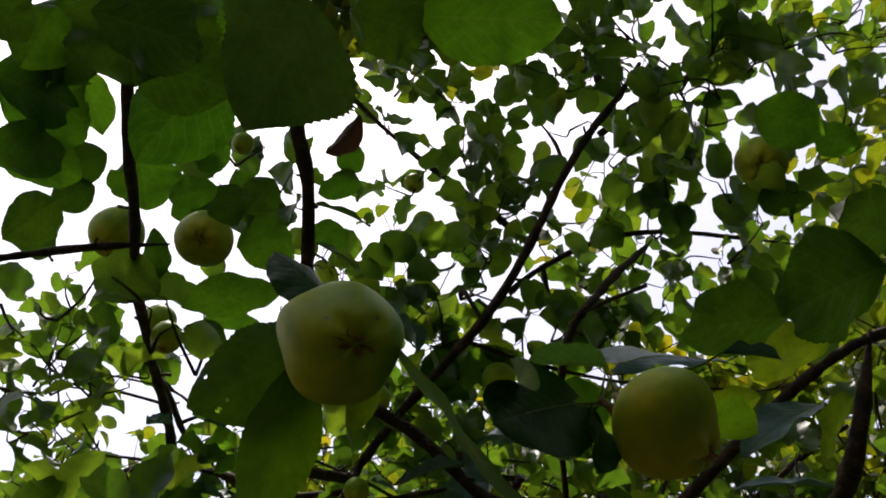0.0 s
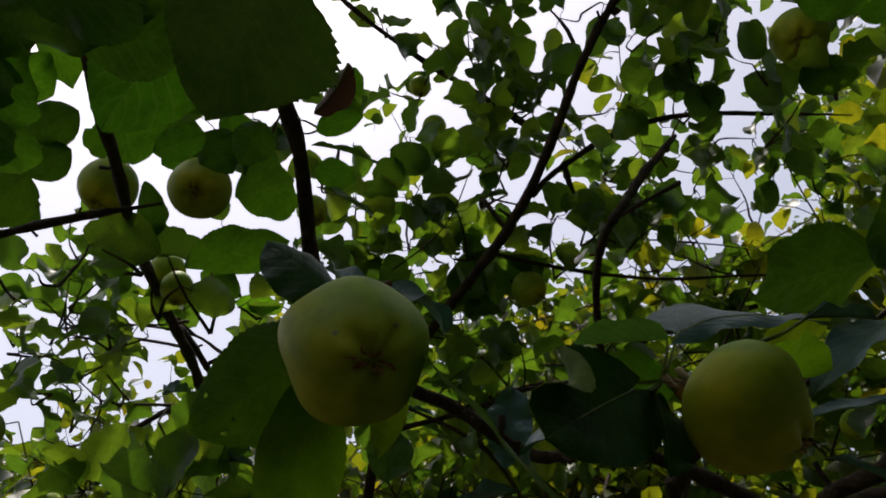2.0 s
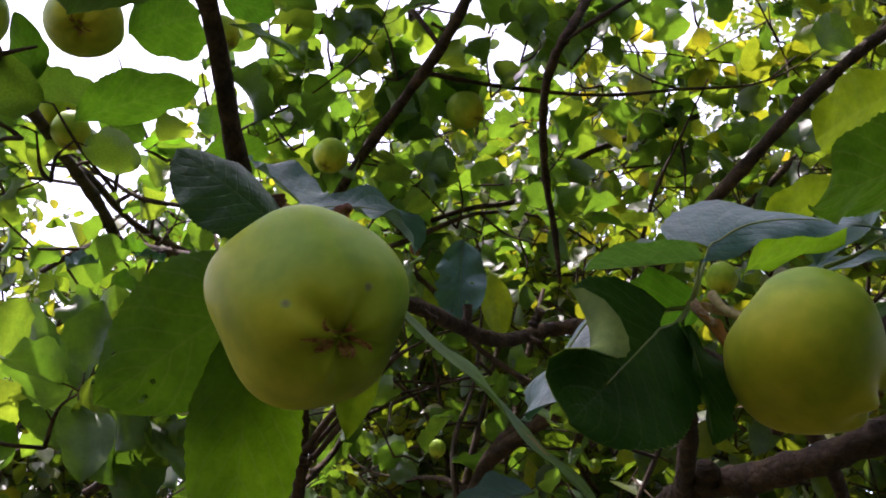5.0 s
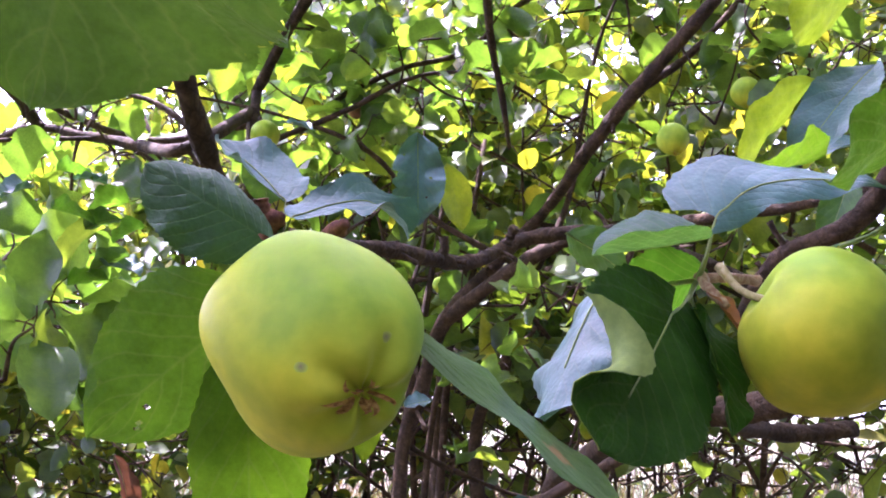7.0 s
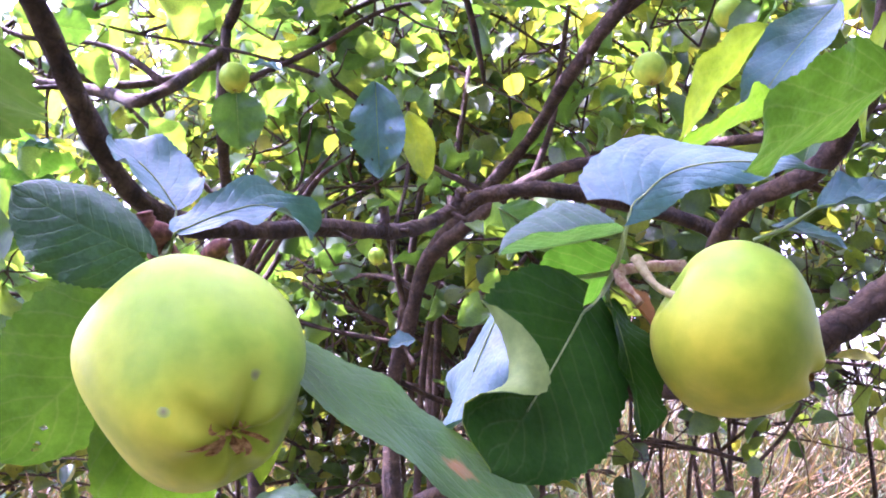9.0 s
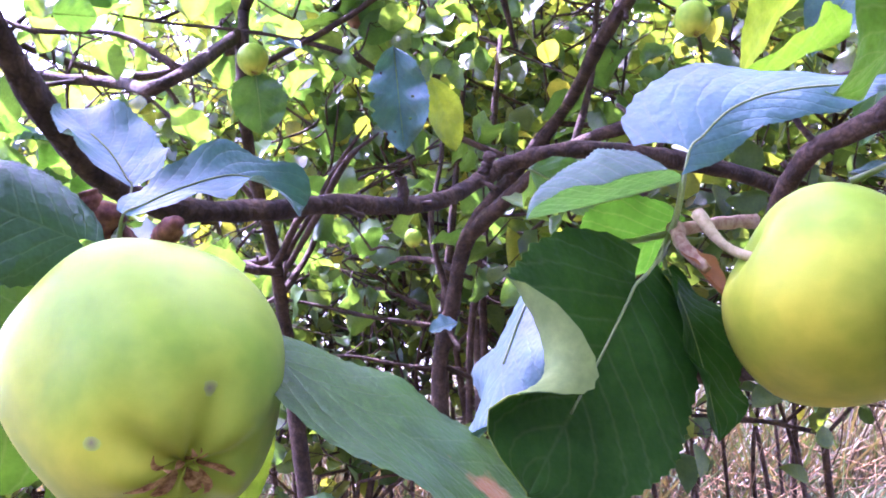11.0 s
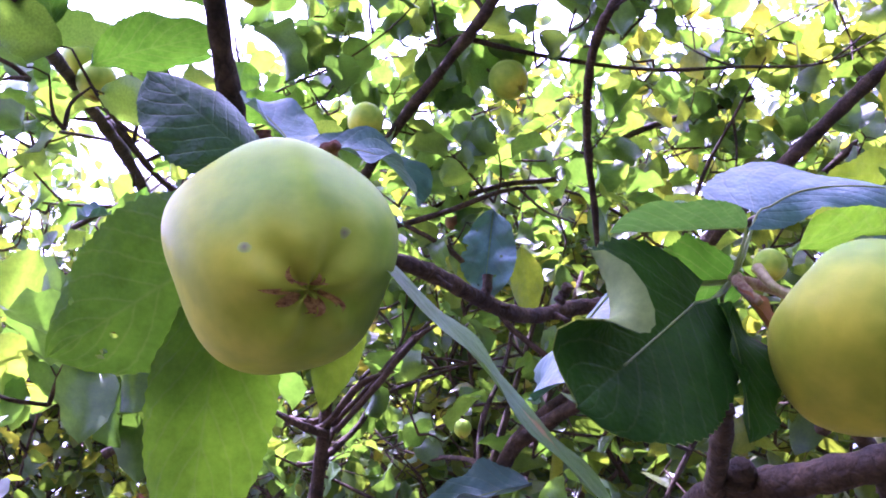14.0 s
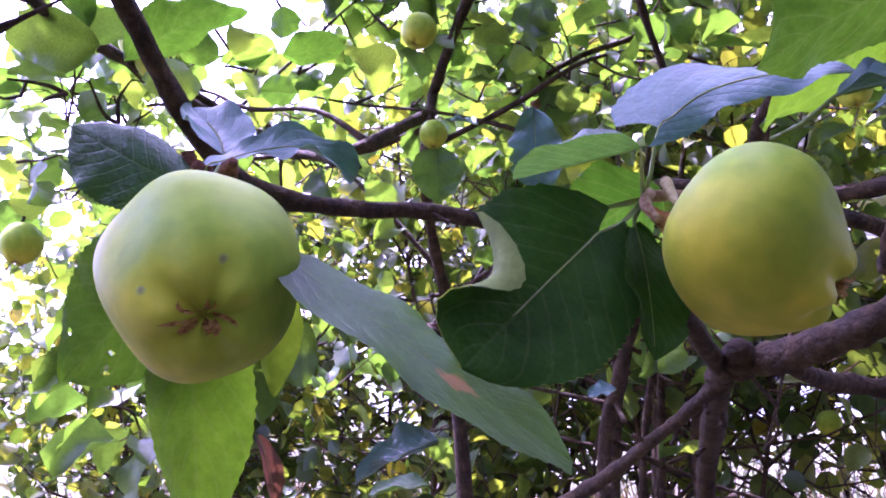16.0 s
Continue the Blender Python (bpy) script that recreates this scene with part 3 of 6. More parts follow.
branch("stem", [(0.702, 1.793, 1.663, 0.0080), (0.647, 1.828, 1.473, 0.0130), (0.631, 1.859, 1.230, 0.0160), (0.620, 1.800, 0.800, 0.0180), (0.620, 1.820, -0.050, 0.0220)])
branch("stem", [(0.608, 1.675, 1.945, 0.0060), (0.528, 1.625, 1.495, 0.0090), (0.505, 1.674, 1.217, 0.0129), (0.485, 1.694, 0.500, 0.0160), (0.485, 1.694, -0.050, 0.0220)])
branch("stem", [(0.696, 1.726, 1.951, 0.0060), (0.616, 1.676, 1.501, 0.0090), (0.574, 1.727, 1.216, 0.0103), (0.554, 1.747, 0.500, 0.0160), (0.554, 1.747, -0.050, 0.0220)])
branch("stem", [(0.707, 1.777, 1.956, 0.0060), (0.627, 1.727, 1.506, 0.0090), (0.622, 1.779, 1.214, 0.0118), (0.602, 1.799, 0.500, 0.0160), (0.602, 1.799, -0.050, 0.0220)])
branch("twig", [(0.102, 1.421, 1.457, 0.0074), (0.155, 1.384, 1.444, 0.0082), (0.205, 1.310, 1.521, 0.0074), (0.252, 1.256, 1.543, 0.0058)])
branch("twig", [(-0.176, 1.337, 1.334, 0.0099), (-0.111, 1.328, 1.393, 0.0089), (-0.055, 1.344, 1.419, 0.0070)])
branch("twig", [(0.074, 1.336, 1.450, 0.0084), (0.124, 1.353, 1.439, 0.0094), (0.170, 1.377, 1.436, 0.0106)])
branch("twig", [(0.183, 1.373, 1.443, 0.0077), (0.225, 1.286, 1.512, 0.0074), (0.270, 1.195, 1.591, 0.0063), (0.313, 1.122, 1.621, 0.0052)])
branch("twig", [(0.060, 1.444, 1.470, 0.0050), (0.118, 1.432, 1.456, 0.0069), (0.157, 1.423, 1.469, 0.0099), (0.146, 1.421, 1.539, 0.0109)])
branch("twig", [(0.176, 1.419, 1.458, 0.0069), (0.224, 1.353, 1.528, 0.0062), (0.270, 1.287, 1.603, 0.0060), (0.311, 1.224, 1.655, 0.0049)])
branch("limb", [(0.325, 0.261, 1.319, 0.0062), (0.330, 0.246, 1.322, 0.0080), (0.337, 0.230, 1.325, 0.0076), (0.350, 0.204, 1.329, 0.0090), (0.363, 0.178, 1.335, 0.0084), (0.378, 0.156, 1.344, 0.0096), (0.403, 0.144, 1.358, 0.0086), (0.447, 0.140, 1.384, 0.0090)])  # low limb
branch("spur", [(0.279, 0.144, 1.346, 0.0044), (0.290, 0.166, 1.339, 0.0049), (0.309, 0.208, 1.329, 0.0056), (0.328, 0.246, 1.322, 0.0070)])
branch("branch", [(0.329, 0.251, 1.319, 0.0046), (0.313, 0.285, 1.297, 0.0043), (0.299, 0.319, 1.280, 0.0045), (0.280, 0.363, 1.257, 0.0048), (0.258, 0.407, 1.236, 0.0063), (0.217, 0.474, 1.197, 0.0071)])
branch("branch", [(0.359, 0.230, 1.325, 0.0056), (0.387, 0.263, 1.318, 0.0062), (0.415, 0.284, 1.316, 0.0061), (0.450, 0.295, 1.313, 0.0062), (0.502, 0.295, 1.317, 0.0062)])
branch("branch", [(0.517, 0.449, 1.412, 0.0062), (0.508, 0.407, 1.439, 0.0074), (0.512, 0.372, 1.460, 0.0076), (0.541, 0.330, 1.478, 0.0092), (0.560, 0.299, 1.524, 0.0098), (0.561, 0.272, 1.579, 0.0087), (0.567, 0.263, 1.644, 0.0052), (0.570, 0.258, 1.687, 0.0017)])
branch("trunk", [(0.329, 0.261, 1.320, 0.0080), (0.386, 0.492, 1.285, 0.0090), (0.434, 0.709, 1.212, 0.0100), (0.420, 0.750, 0.900, 0.0130), (0.420, 0.800, 0.300, 0.0200), (0.420, 0.820, -0.050, 0.0300)])  # stem under the low limb
branch("spur", [(0.331, 0.230, 1.325, 0.0077), (0.327, 0.219, 1.330, 0.0082), (0.324, 0.213, 1.334, 0.0045)])
branch("twig", [(-0.343, 0.474, 1.557, 0.0046), (-0.301, 0.475, 1.586, 0.0047), (-0.238, 0.455, 1.608, 0.0047), (-0.171, 0.468, 1.653, 0.0039)])


def small_shoots():
    """Short side spurs and buds along the branches."""
    rng = random.Random(21)
    for run in list(RUNS):
        if len(run) < 4:
            continue
        rows = spline(run, 4)
        for k in range(2, len(rows) - 2, 3):
            if rng.random() < 0.5:
                continue
            p, r = rows[k][:3], rows[k][3]
            way = wild(rng)
            along = rows[k + 1][:3] - rows[k][:3]
            along = along / (np.linalg.norm(along) + 1e-9)
            way = way - along * (way @ along)
            way = way / (np.linalg.norm(way) + 1e-9) + along * rng.uniform(-0.2, 0.6)
            size = min(0.06, max(0.012, r * rng.uniform(1.5, 4.0)))
            pts = [(*p, r * 0.5), (*(p + way * size * 0.6), r * 0.3), (*(p + way * size + wild(rng, size * 0.12)), r * 0.38)]
            verts, faces = tube_arrays(pts, sides=6, steps=3, rough=0.2, rng=rng)
            if run[:, 1].mean() < 0.3 and p[0] > 0.3:  # the low limb is smooth
                continue
            part("spur", mesh("spur", verts, faces), bark, tree)


small_shoots()


def side_branches():
    """Thin crooked branches off the older limbs, well behind the fruit, that cross one another."""
    rng = random.Random(8)
    tips = []
    for run in list(RUNS):
        if len(run) < 5 or run[:, 3].max() < 0.007 or run[:, 1].mean() < 0.85:
            continue
        rows = spline(run, 4)
        for _ in range(4):
            row = rows[rng.randrange(2, len(rows) - 2)]
            if row[2] < 1.1 or row[2] > 2.1:
                continue
            p, r = row[:3].copy(), min(0.0065, row[3] * 0.55)
            way = np.array((rng.gauss(0, 1), abs(rng.gauss(0, 0.5)), rng.gauss(0.25, 0.5)))
            way = way / np.linalg.norm(way)
            size = rng.uniform(0.35, 0.8)
            pts = [(*p, r)]
            for k in range(1, 6):
                p = p + way * size / 5 + wild(rng, 0.012)
                way = way + wild(rng, 0.22)
                way = way / np.linalg.norm(way)
                pts.append((*p, r * (1 - 0.15 * k)))
                if k > 1 and rng.random() < 0.7:
                    side = wild(rng)
                    side = side / np.linalg.norm(side) * rng.uniform(0.05, 0.16)
                    twig = [(*p, r * 0.5), (*(p + side * 0.5 + wild(rng, 0.008)), r * 0.4), (*(p + side), r * 0.25)]
                    verts, faces = tube_arrays(twig, 6, 4, 0.12, rng)
                    part("twig", mesh("twig", verts, faces), bark, tree)
                    tips.append((*(p + side), 0.05, 4))
            verts, faces = tube_arrays(pts, 8, 5, 0.18, rng)
            part("branch", mesh("branch", verts, faces), bark, tree)
            tips.append((*p, 0.06, 5))
    return tips


TIPS = side_branches()


LIT_AND_DIM = (leaf_hang, leaf_sun, leaf_dim, leaf_lit)


def leaf(base, tip, up, width, cup=0.3, bend=0.4, curl=0.0, twist=0.0, wave=0.05, seed=0, petiole=None, label="", nibbles=0, mat=None, holes=0, teeth=0.035, rib_mat=None):
    """One broad leaf of the tree with its midrib and stalk."""
    length = (Vector(tip) - Vector(base)).length
    arc = bend + abs(curl)
    cols, rows = 20, 44
    data = blade_mesh("leaf", length * (1 + 0.04 * arc * arc), width, cup, bend, curl, twist, wave, seed, cols=cols, teeth=teeth, nibbles=nibbles, holes=holes)
    ob = part("leaf", data, mat or leaf_near, tree, label)
    pose_m = frame_of(base, tip, up)
    ob.matrix_world = pose_m
    mid = [data.vertices[i * (cols + 1) + cols // 2].co.copy() for i in range(0, rows - 3, 4)]
    points = [(*(p + Vector((0, 0, -0.0002))), (0.0006 * (1 - k / len(mid)) + 0.00015)) for k, p in enumerate(mid)]
    if petiole:
        start = pose_m.inverted() @ Vector(petiole)
        half = start * 0.5 + Vector((0, 0, -0.002))
        points = [(*start, 0.0012), (*half, 0.001)] + points
    if mat in LIT_AND_DIM:
        return ob
    verts, faces = tube_arrays(points, sides=6, steps=2, rough=0.0)
    rib = mesh("midrib", verts, faces)
    rib.materials.append(rib_mat or (mat if mat in LIT_AND_DIM else rib_green))
    r = new("midrib", rib)
    r.parent = ob
    return ob


rib_green = leaf_material("leaf_rib", [(0.0, (0.10, 0.17, 0.04)), (1.0, (0.15, 0.21, 0.06))], (1.8, 1.7, 0.8), random_per="object", share=0.55)
rib_pale = leaf_material("leaf_rib_pale", [(0.0, (0.26, 0.34, 0.10)), (1.0, (0.30, 0.38, 0.12))], (1.2, 1.2, 0.8), random_per="object", share=0.3)

ROUND = ((0, 0.10), (0.04, 0.42), (0.12, 0.74), (0.25, 0.95), (0.4, 1.0), (0.6, 0.95), (0.75, 0.8), (0.87, 0.58), (0.95, 0.33), (1, 0))
STRAP = ((0, 0.30), (0.05, 0.62), (0.14, 0.84), (0.3, 0.96), (0.5, 0.98), (0.7, 1.0), (0.84, 0.90), (0.93, 0.66), (0.98, 0.36), (1, 0))
EGG = ((0, 0.06), (0.05, 0.36), (0.15, 0.72), (0.3, 0.96), (0.42, 1.0), (0.6, 0.86), (0.78, 0.56), (0.9, 0.27), (1, 0))
LOBE = ((0, 0.50), (0.06, 0.86), (0.16, 1.0), (0.3, 0.90), (0.5, 0.56), (0.7, 0.33), (0.88, 0.16), (1, 0))
SLIVER = ((0, 0.3), (0.1, 0.7), (0.25, 1.0), (0.5, 0.9), (0.75, 0.5), (1, 0))


def formed_leaf(mid, ups, halves, label, mat, petiole=None, table=ROUND, teeth=0.035, wave=0.03, seed=0, rib=None, rolled=None, lobe=0.0, nibbles=0, holes=0, under=None):
    """A leaf shaped half by half. mid: its midrib from base to tip; ups: where its upper face looks at base and tip; halves: for
    each side the width, the lift out of its plane at base and tip, the curl towards the rim and, if need be, an outline of its own;
    rolled (hand, where, reach, keep, radius): a stretch of one rim that rolls over onto the upper face."""
    rng = random.Random(seed)
    phase = [rng.uniform(0, 6.28) for _ in range(4)]
    rows, cols = 48, 14
    line = spline([(*p, 0.0) for p in mid], 24)[:, :3]
    far = np.r_[0, np.cumsum(np.linalg.norm(np.diff(line, axis=0), axis=1))]
    size = far[-1]
    at = np.linspace(0, size, rows + 1)
    centre = np.stack([np.interp(at, far, line[:, k]) for k in range(3)], 1)
    along = np.gradient(centre, axis=0)
    along /= np.linalg.norm(along, axis=1)[:, None]
    bites = [(rng.uniform(0.25, 0.9), rng.choice((-1, 1)), rng.uniform(0.03, 0.06)) for _ in range(nibbles)]
    verts, uvs, faces = [], [], []
    for i in range(rows + 1):
        u = i / rows
        up = np.array(ups[0], float) * (1 - u) + np.array(ups[1], float) * u
        up = up - along[i] * (up @ along[i])
        up /= np.linalg.norm(up)
        side = np.cross(along[i], up)
        strip = {0: centre[i] - up * 0.0003}
        for hand in (-1, 1):
            half = halves[0 if hand < 0 else 1]
            w = half[0] * half_width(u, half[4] if len(half) > 4 else table) * (1 + 0.04 * math.sin(6 * u + phase[0] * hand))
            if i % 2 and 0.03 < u < 0.98:
                w *= 1 - teeth
            for place, which, reach in bites:
                if which == hand and abs(u - place) < reach:
                    w *= 0.80 + 0.20 * abs(u - place) / reach
            lift = half[1] + (half[2] - half[1]) * u * u
            x = h = 0.0
            step = w / cols
            for j in range(1, cols + 1):
                q = j / cols
                angle = lift + half[3] * q
                if rolled and hand == rolled[0]:
                    gap = abs(u - rolled[1]) / rolled[2]
                    edge = w if gap >= 1 else w * (1 - (1 - rolled[3]) * math.cos(gap * math.pi / 2) ** 0.7)
                    angle += min(2.9, max(0.0, q * w - edge) / rolled[4])
                x += step * math.cos(angle)
                h += step * math.sin(angle)
                ripple = size * wave * q**1.5 * (math.sin(12 * u + phase[1] * hand + q) + 0.6 * math.sin(23 * u + phase[2] - 2 * q))
                quilt = size * 0.0013 * math.cos(2 * math.pi * 8 * (u - 0.36 * q)) * (1 - q) * min(1, 4 * q)
                back = lobe * size * q * q * max(0.0, 1 - u * 3.5)
                strip[hand * j] = centre[i] + side * hand * x + up * (h + ripple * min(1, 4 * u) + quilt) - along[i] * back
        for j in range(-cols, cols + 1):
            verts.append(strip[j])
            uvs.append((j / cols, u))
    wide = 2 * cols + 1
    for i in range(rows):
        for j in range(2 * cols):
            if holes and 5 < i < rows - 6 and 3 < j < 2 * cols - 4 and rng.random() < holes / (rows * cols):
                continue
            a = i * wide + j
            faces.append((a, a + 1, a + wide + 1, a + wide))
    data = mesh("leaf", verts, faces)
    layer = data.uv_layers.new(name="leaf")
    index = np.zeros(len(data.loops), dtype=np.int32)
    data.loops.foreach_get("vertex_index", index)
    layer.data.foreach_set("uv", np.array(uvs, dtype=np.float32)[index].ravel())
    ob = part("leaf", data, mat, tree, label)
    run = [(*centre[i], (0.0006 if mat is leaf_deep else 0.0004) * (1 - 1.2 * i / rows)) for i in range(0, round(rows * 0.75), 4)]
    if petiole:
        start, first = np.array(petiole, float), centre[0]
        run = [(*start, 0.0013), (*(0.5 * (start + first) + np.array((0, 0, -0.003))), 0.0010)] + run
    if rib is mat:
        return ob
    v, f = tube_arrays(run, 7, 3, 0.0)
    stem = mesh("midrib", v, f)
    stem.materials.append(rib or rib_green)
    r = new("midrib", stem)
    r.parent = ob
    r.matrix_parent_inverse = ob.matrix_world.inverted()
    if under:
        back = data.copy()
        back.materials.clear()
        back.materials.append(under)
        for a, b in zip(back.vertices, data.vertices):
            a.co = b.co + b.normal * (-0.0005)
        u_side = new("underside", back)
        u_side.parent = ob
        u_side.matrix_parent_inverse = ob.matrix_world.inverted()
        tagged(u_side, "light green downy underside")
    return ob


STALK, SPUR = (0.066, 0.106, 1.394), (0.254, 0.096, 1.386)
# leaves round the first apple
leaf((0.064, 0.112, 1.372), (-0.004, 0.146, 1.312), (0.10, 0.90, 0.42), 0.072, 0.18, 0.35, seed=1, petiole=(0.075, 0.105, 1.392), label="broad dull green leaf seen from below, with pinholes", wave=0.04, holes=4, mat=leaf_dim)
leaf((0.056, 0.120, 1.360), (0.066, 0.132, 1.238), (0.10, 0.90, 0.30), 0.051, 0.25, 0.2, seed=2, petiole=(0.070, 0.105, 1.388), label="yellow-green leaf hanging below the apple, lit through", wave=0.03, mat=leaf_hang)
formed_leaf([(0.114, 0.066, 1.354), (0.140, 0.068, 1.336), (0.180, 0.076, 1.308), (0.222, 0.090, 1.279)], ((0.58, -0.37, 0.72), (0.58, -0.37, 0.72)), ((0.034, 0.06, 0.10, -0.15), (0.034, -0.05, 0.10, 0.10)),
            "long blue-green leaf with rusty red spots", leaf_rusty, petiole=(0.085, 0.100, 1.390), table=STRAP, wave=0.012, seed=3, rib=leaf_rusty, lobe=0.05)
formed_leaf([(0.057, 0.096, 1.393), (0.037, 0.091, 1.403), (0.012, 0.094, 1.417)], ((-0.20, -0.95, 0.20), (-0.25, -0.95, 0.15)), ((0.022, 0.10, 0.10, -0.2), (0.025, 0.0, -0.1, -1.3)),
            "dark green leaf with a blue sheen along its bent rim", leaf_dusk, petiole=STALK, seed=4, lobe=0.15, rib=leaf_dusk)
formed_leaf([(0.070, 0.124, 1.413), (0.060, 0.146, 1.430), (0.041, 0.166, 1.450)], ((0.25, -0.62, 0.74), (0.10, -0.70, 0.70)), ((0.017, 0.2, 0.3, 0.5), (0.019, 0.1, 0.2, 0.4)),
            "leaf in pale blue-green sky-sheen colour beside the fruit stalk", leaf_blue, petiole=STALK, seed=5)
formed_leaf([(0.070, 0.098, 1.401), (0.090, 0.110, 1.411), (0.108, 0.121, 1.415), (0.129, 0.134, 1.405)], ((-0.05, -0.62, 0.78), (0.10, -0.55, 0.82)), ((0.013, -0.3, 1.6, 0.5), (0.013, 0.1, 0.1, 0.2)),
            "leaf in pale blue sky-sheen colour, dark tip turned up over the apple", leaf_blue, petiole=STALK, table=STRAP, seed=6, wave=0.035)
# leaves round the second apple
formed_leaf([(0.233, 0.081, 1.369), (0.210, 0.062, 1.346), (0.178, 0.040, 1.313)], ((0.28, -0.84, 0.40), (0.22, -0.88, 0.38)), ((0.036, 0.05, 0.05, -0.1), (0.041, 0.10, 0.05, 0.0)),
            "large dark green leaf with pale veins and a rim folded over", leaf_deep, petiole=SPUR, seed=7, wave=0.012, rib=rib_pale, rolled=(1, 0.67, 0.25, 0.22, 0.0085), lobe=0.16, under=leaf_fresh)
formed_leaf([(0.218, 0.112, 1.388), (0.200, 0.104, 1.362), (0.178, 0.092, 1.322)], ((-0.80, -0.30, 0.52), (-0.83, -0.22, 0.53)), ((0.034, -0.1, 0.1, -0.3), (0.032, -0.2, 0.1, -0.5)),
            "leaf in blue-grey sky-sheen colour hanging behind the folded leaf", leaf_blue, petiole=SPUR, seed=8, wave=0.05, nibbles=3, teeth=0.06, rib=rib_pale)
formed_leaf([(0.249, 0.076, 1.402), (0.226, 0.080, 1.397), (0.199, 0.090, 1.393)], ((0.0, -0.30, 0.95), (0.0, -0.30, 0.95)), ((0.020, 0.45, 0.45, 0.2), (0.030, 0.85, 0.75, -0.7)),
            "boat-shaped leaf, sky-sheen blue above and light green beneath", leaf_boat, petiole=SPUR, seed=9, wave=0.012, rib=rib_pale)
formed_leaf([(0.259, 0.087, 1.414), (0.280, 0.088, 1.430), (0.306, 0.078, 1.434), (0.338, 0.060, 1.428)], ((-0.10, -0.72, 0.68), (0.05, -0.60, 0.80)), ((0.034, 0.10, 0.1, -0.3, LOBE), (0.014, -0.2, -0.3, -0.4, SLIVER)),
            "long leaf in pale blue sky-sheen colour with a drooping edge", leaf_blue, petiole=SPUR, seed=10, wave=0.02, lobe=0.10, rib=rib_pale)
leaf((0.249, 0.090, 1.374), (0.251, 0.064, 1.318), (0.55, -0.80, 0.20), 0.038, 0.3, 0.3, seed=11, petiole=(0.254, 0.098, 1.385), label="narrow dark green leaf beside the apple", rib_mat=rib_green, mat=leaf_deep)
leaf((0.250, 0.083, 1.380), (0.263, 0.076, 1.361), (0.3, -0.7, 0.5), 0.012, 0.6, 0.3, seed=16, label="withered orange-brown bract on the fruit spur", mat=leaf_bract)
leaf((0.262, 0.100, 1.392), (0.226, 0.118, 1.372), (0.1, 0.6, 0.7), 0.050, 0.2, 0.3, seed=12, petiole=(0.256, 0.096, 1.386), label="small light green leaf lit through", mat=leaf_lit)
leaf((0.434, 0.228, 1.498), (0.335, 0.195, 1.452), (-0.30, 0.30, 0.90), 0.062, 0.2, 0.3, seed=13, label="olive-green leaf above the apple, seen from below", mat=leaf_hang)
leaf((0.308, 0.030, 1.408), (0.345, 0.020, 1.412), (0.1, -0.5, 0.85), 0.026, 0.4, 0.3, seed=14, petiole=(0.290, 0.045, 1.396), label="small leaf in pale blue sky-sheen colour at the apple stalk", mat=leaf_blue)
# leaf hanging close to the eye
formed_leaf([(0.010, -0.100, 1.440), (0.001, -0.066, 1.425), (-0.009, -0.034, 1.396)], ((0.44, 0.52, 0.73), (0.40, 0.60, 0.70)), ((0.050, 0.10, 0.0, -0.3), (0.050, 0.0, 0.1, 0.3)),
            "large grey-green toothed leaf hanging from the shoot", leaf_grey, petiole=(0.005, -0.08, 1.50), table=EGG, seed=15, wave=0.03, teeth=0.05, rib=leaf_grey)
# knotty fruit spur that carries the second apple and its leaves
for run in ([(0.296, 0.110, 1.390, 0.0026), (0.275, 0.101, 1.389, 0.0024), (0.254, 0.095, 1.387, 0.0026)], [(0.256, 0.095, 1.388, 0.0026), (0.252, 0.084, 1.381, 0.0024), (0.255, 0.074, 1.372, 0.0018)]):
    verts, faces = tube_arrays(run, 9, 5, 0.25, rng_tree)
    part("fruit_spur", mesh("fruit_spur", verts, faces), spur_tan, tree, "knotty tan fruit spur")
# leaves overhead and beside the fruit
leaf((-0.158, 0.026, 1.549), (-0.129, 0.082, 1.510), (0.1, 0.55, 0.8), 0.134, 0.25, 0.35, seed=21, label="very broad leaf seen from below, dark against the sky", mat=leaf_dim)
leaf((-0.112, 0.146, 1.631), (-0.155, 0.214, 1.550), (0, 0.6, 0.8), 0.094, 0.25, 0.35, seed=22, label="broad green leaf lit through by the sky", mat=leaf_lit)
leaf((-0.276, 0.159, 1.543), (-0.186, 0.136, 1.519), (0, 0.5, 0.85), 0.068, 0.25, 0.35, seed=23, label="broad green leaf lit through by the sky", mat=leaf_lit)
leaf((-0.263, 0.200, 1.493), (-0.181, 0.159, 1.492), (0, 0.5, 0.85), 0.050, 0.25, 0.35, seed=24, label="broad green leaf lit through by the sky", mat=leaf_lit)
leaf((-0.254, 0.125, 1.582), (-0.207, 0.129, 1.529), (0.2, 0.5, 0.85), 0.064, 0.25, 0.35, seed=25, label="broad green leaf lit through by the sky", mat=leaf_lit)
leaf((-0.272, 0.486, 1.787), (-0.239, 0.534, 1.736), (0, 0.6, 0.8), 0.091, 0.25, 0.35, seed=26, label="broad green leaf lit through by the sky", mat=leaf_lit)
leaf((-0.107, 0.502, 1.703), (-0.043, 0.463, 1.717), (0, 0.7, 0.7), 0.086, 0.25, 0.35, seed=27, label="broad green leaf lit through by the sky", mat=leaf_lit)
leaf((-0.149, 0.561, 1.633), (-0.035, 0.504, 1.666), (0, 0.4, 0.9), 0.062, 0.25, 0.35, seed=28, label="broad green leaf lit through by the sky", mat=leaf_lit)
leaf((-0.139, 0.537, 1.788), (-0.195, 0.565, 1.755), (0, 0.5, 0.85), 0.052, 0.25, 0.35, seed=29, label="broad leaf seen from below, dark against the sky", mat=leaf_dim)
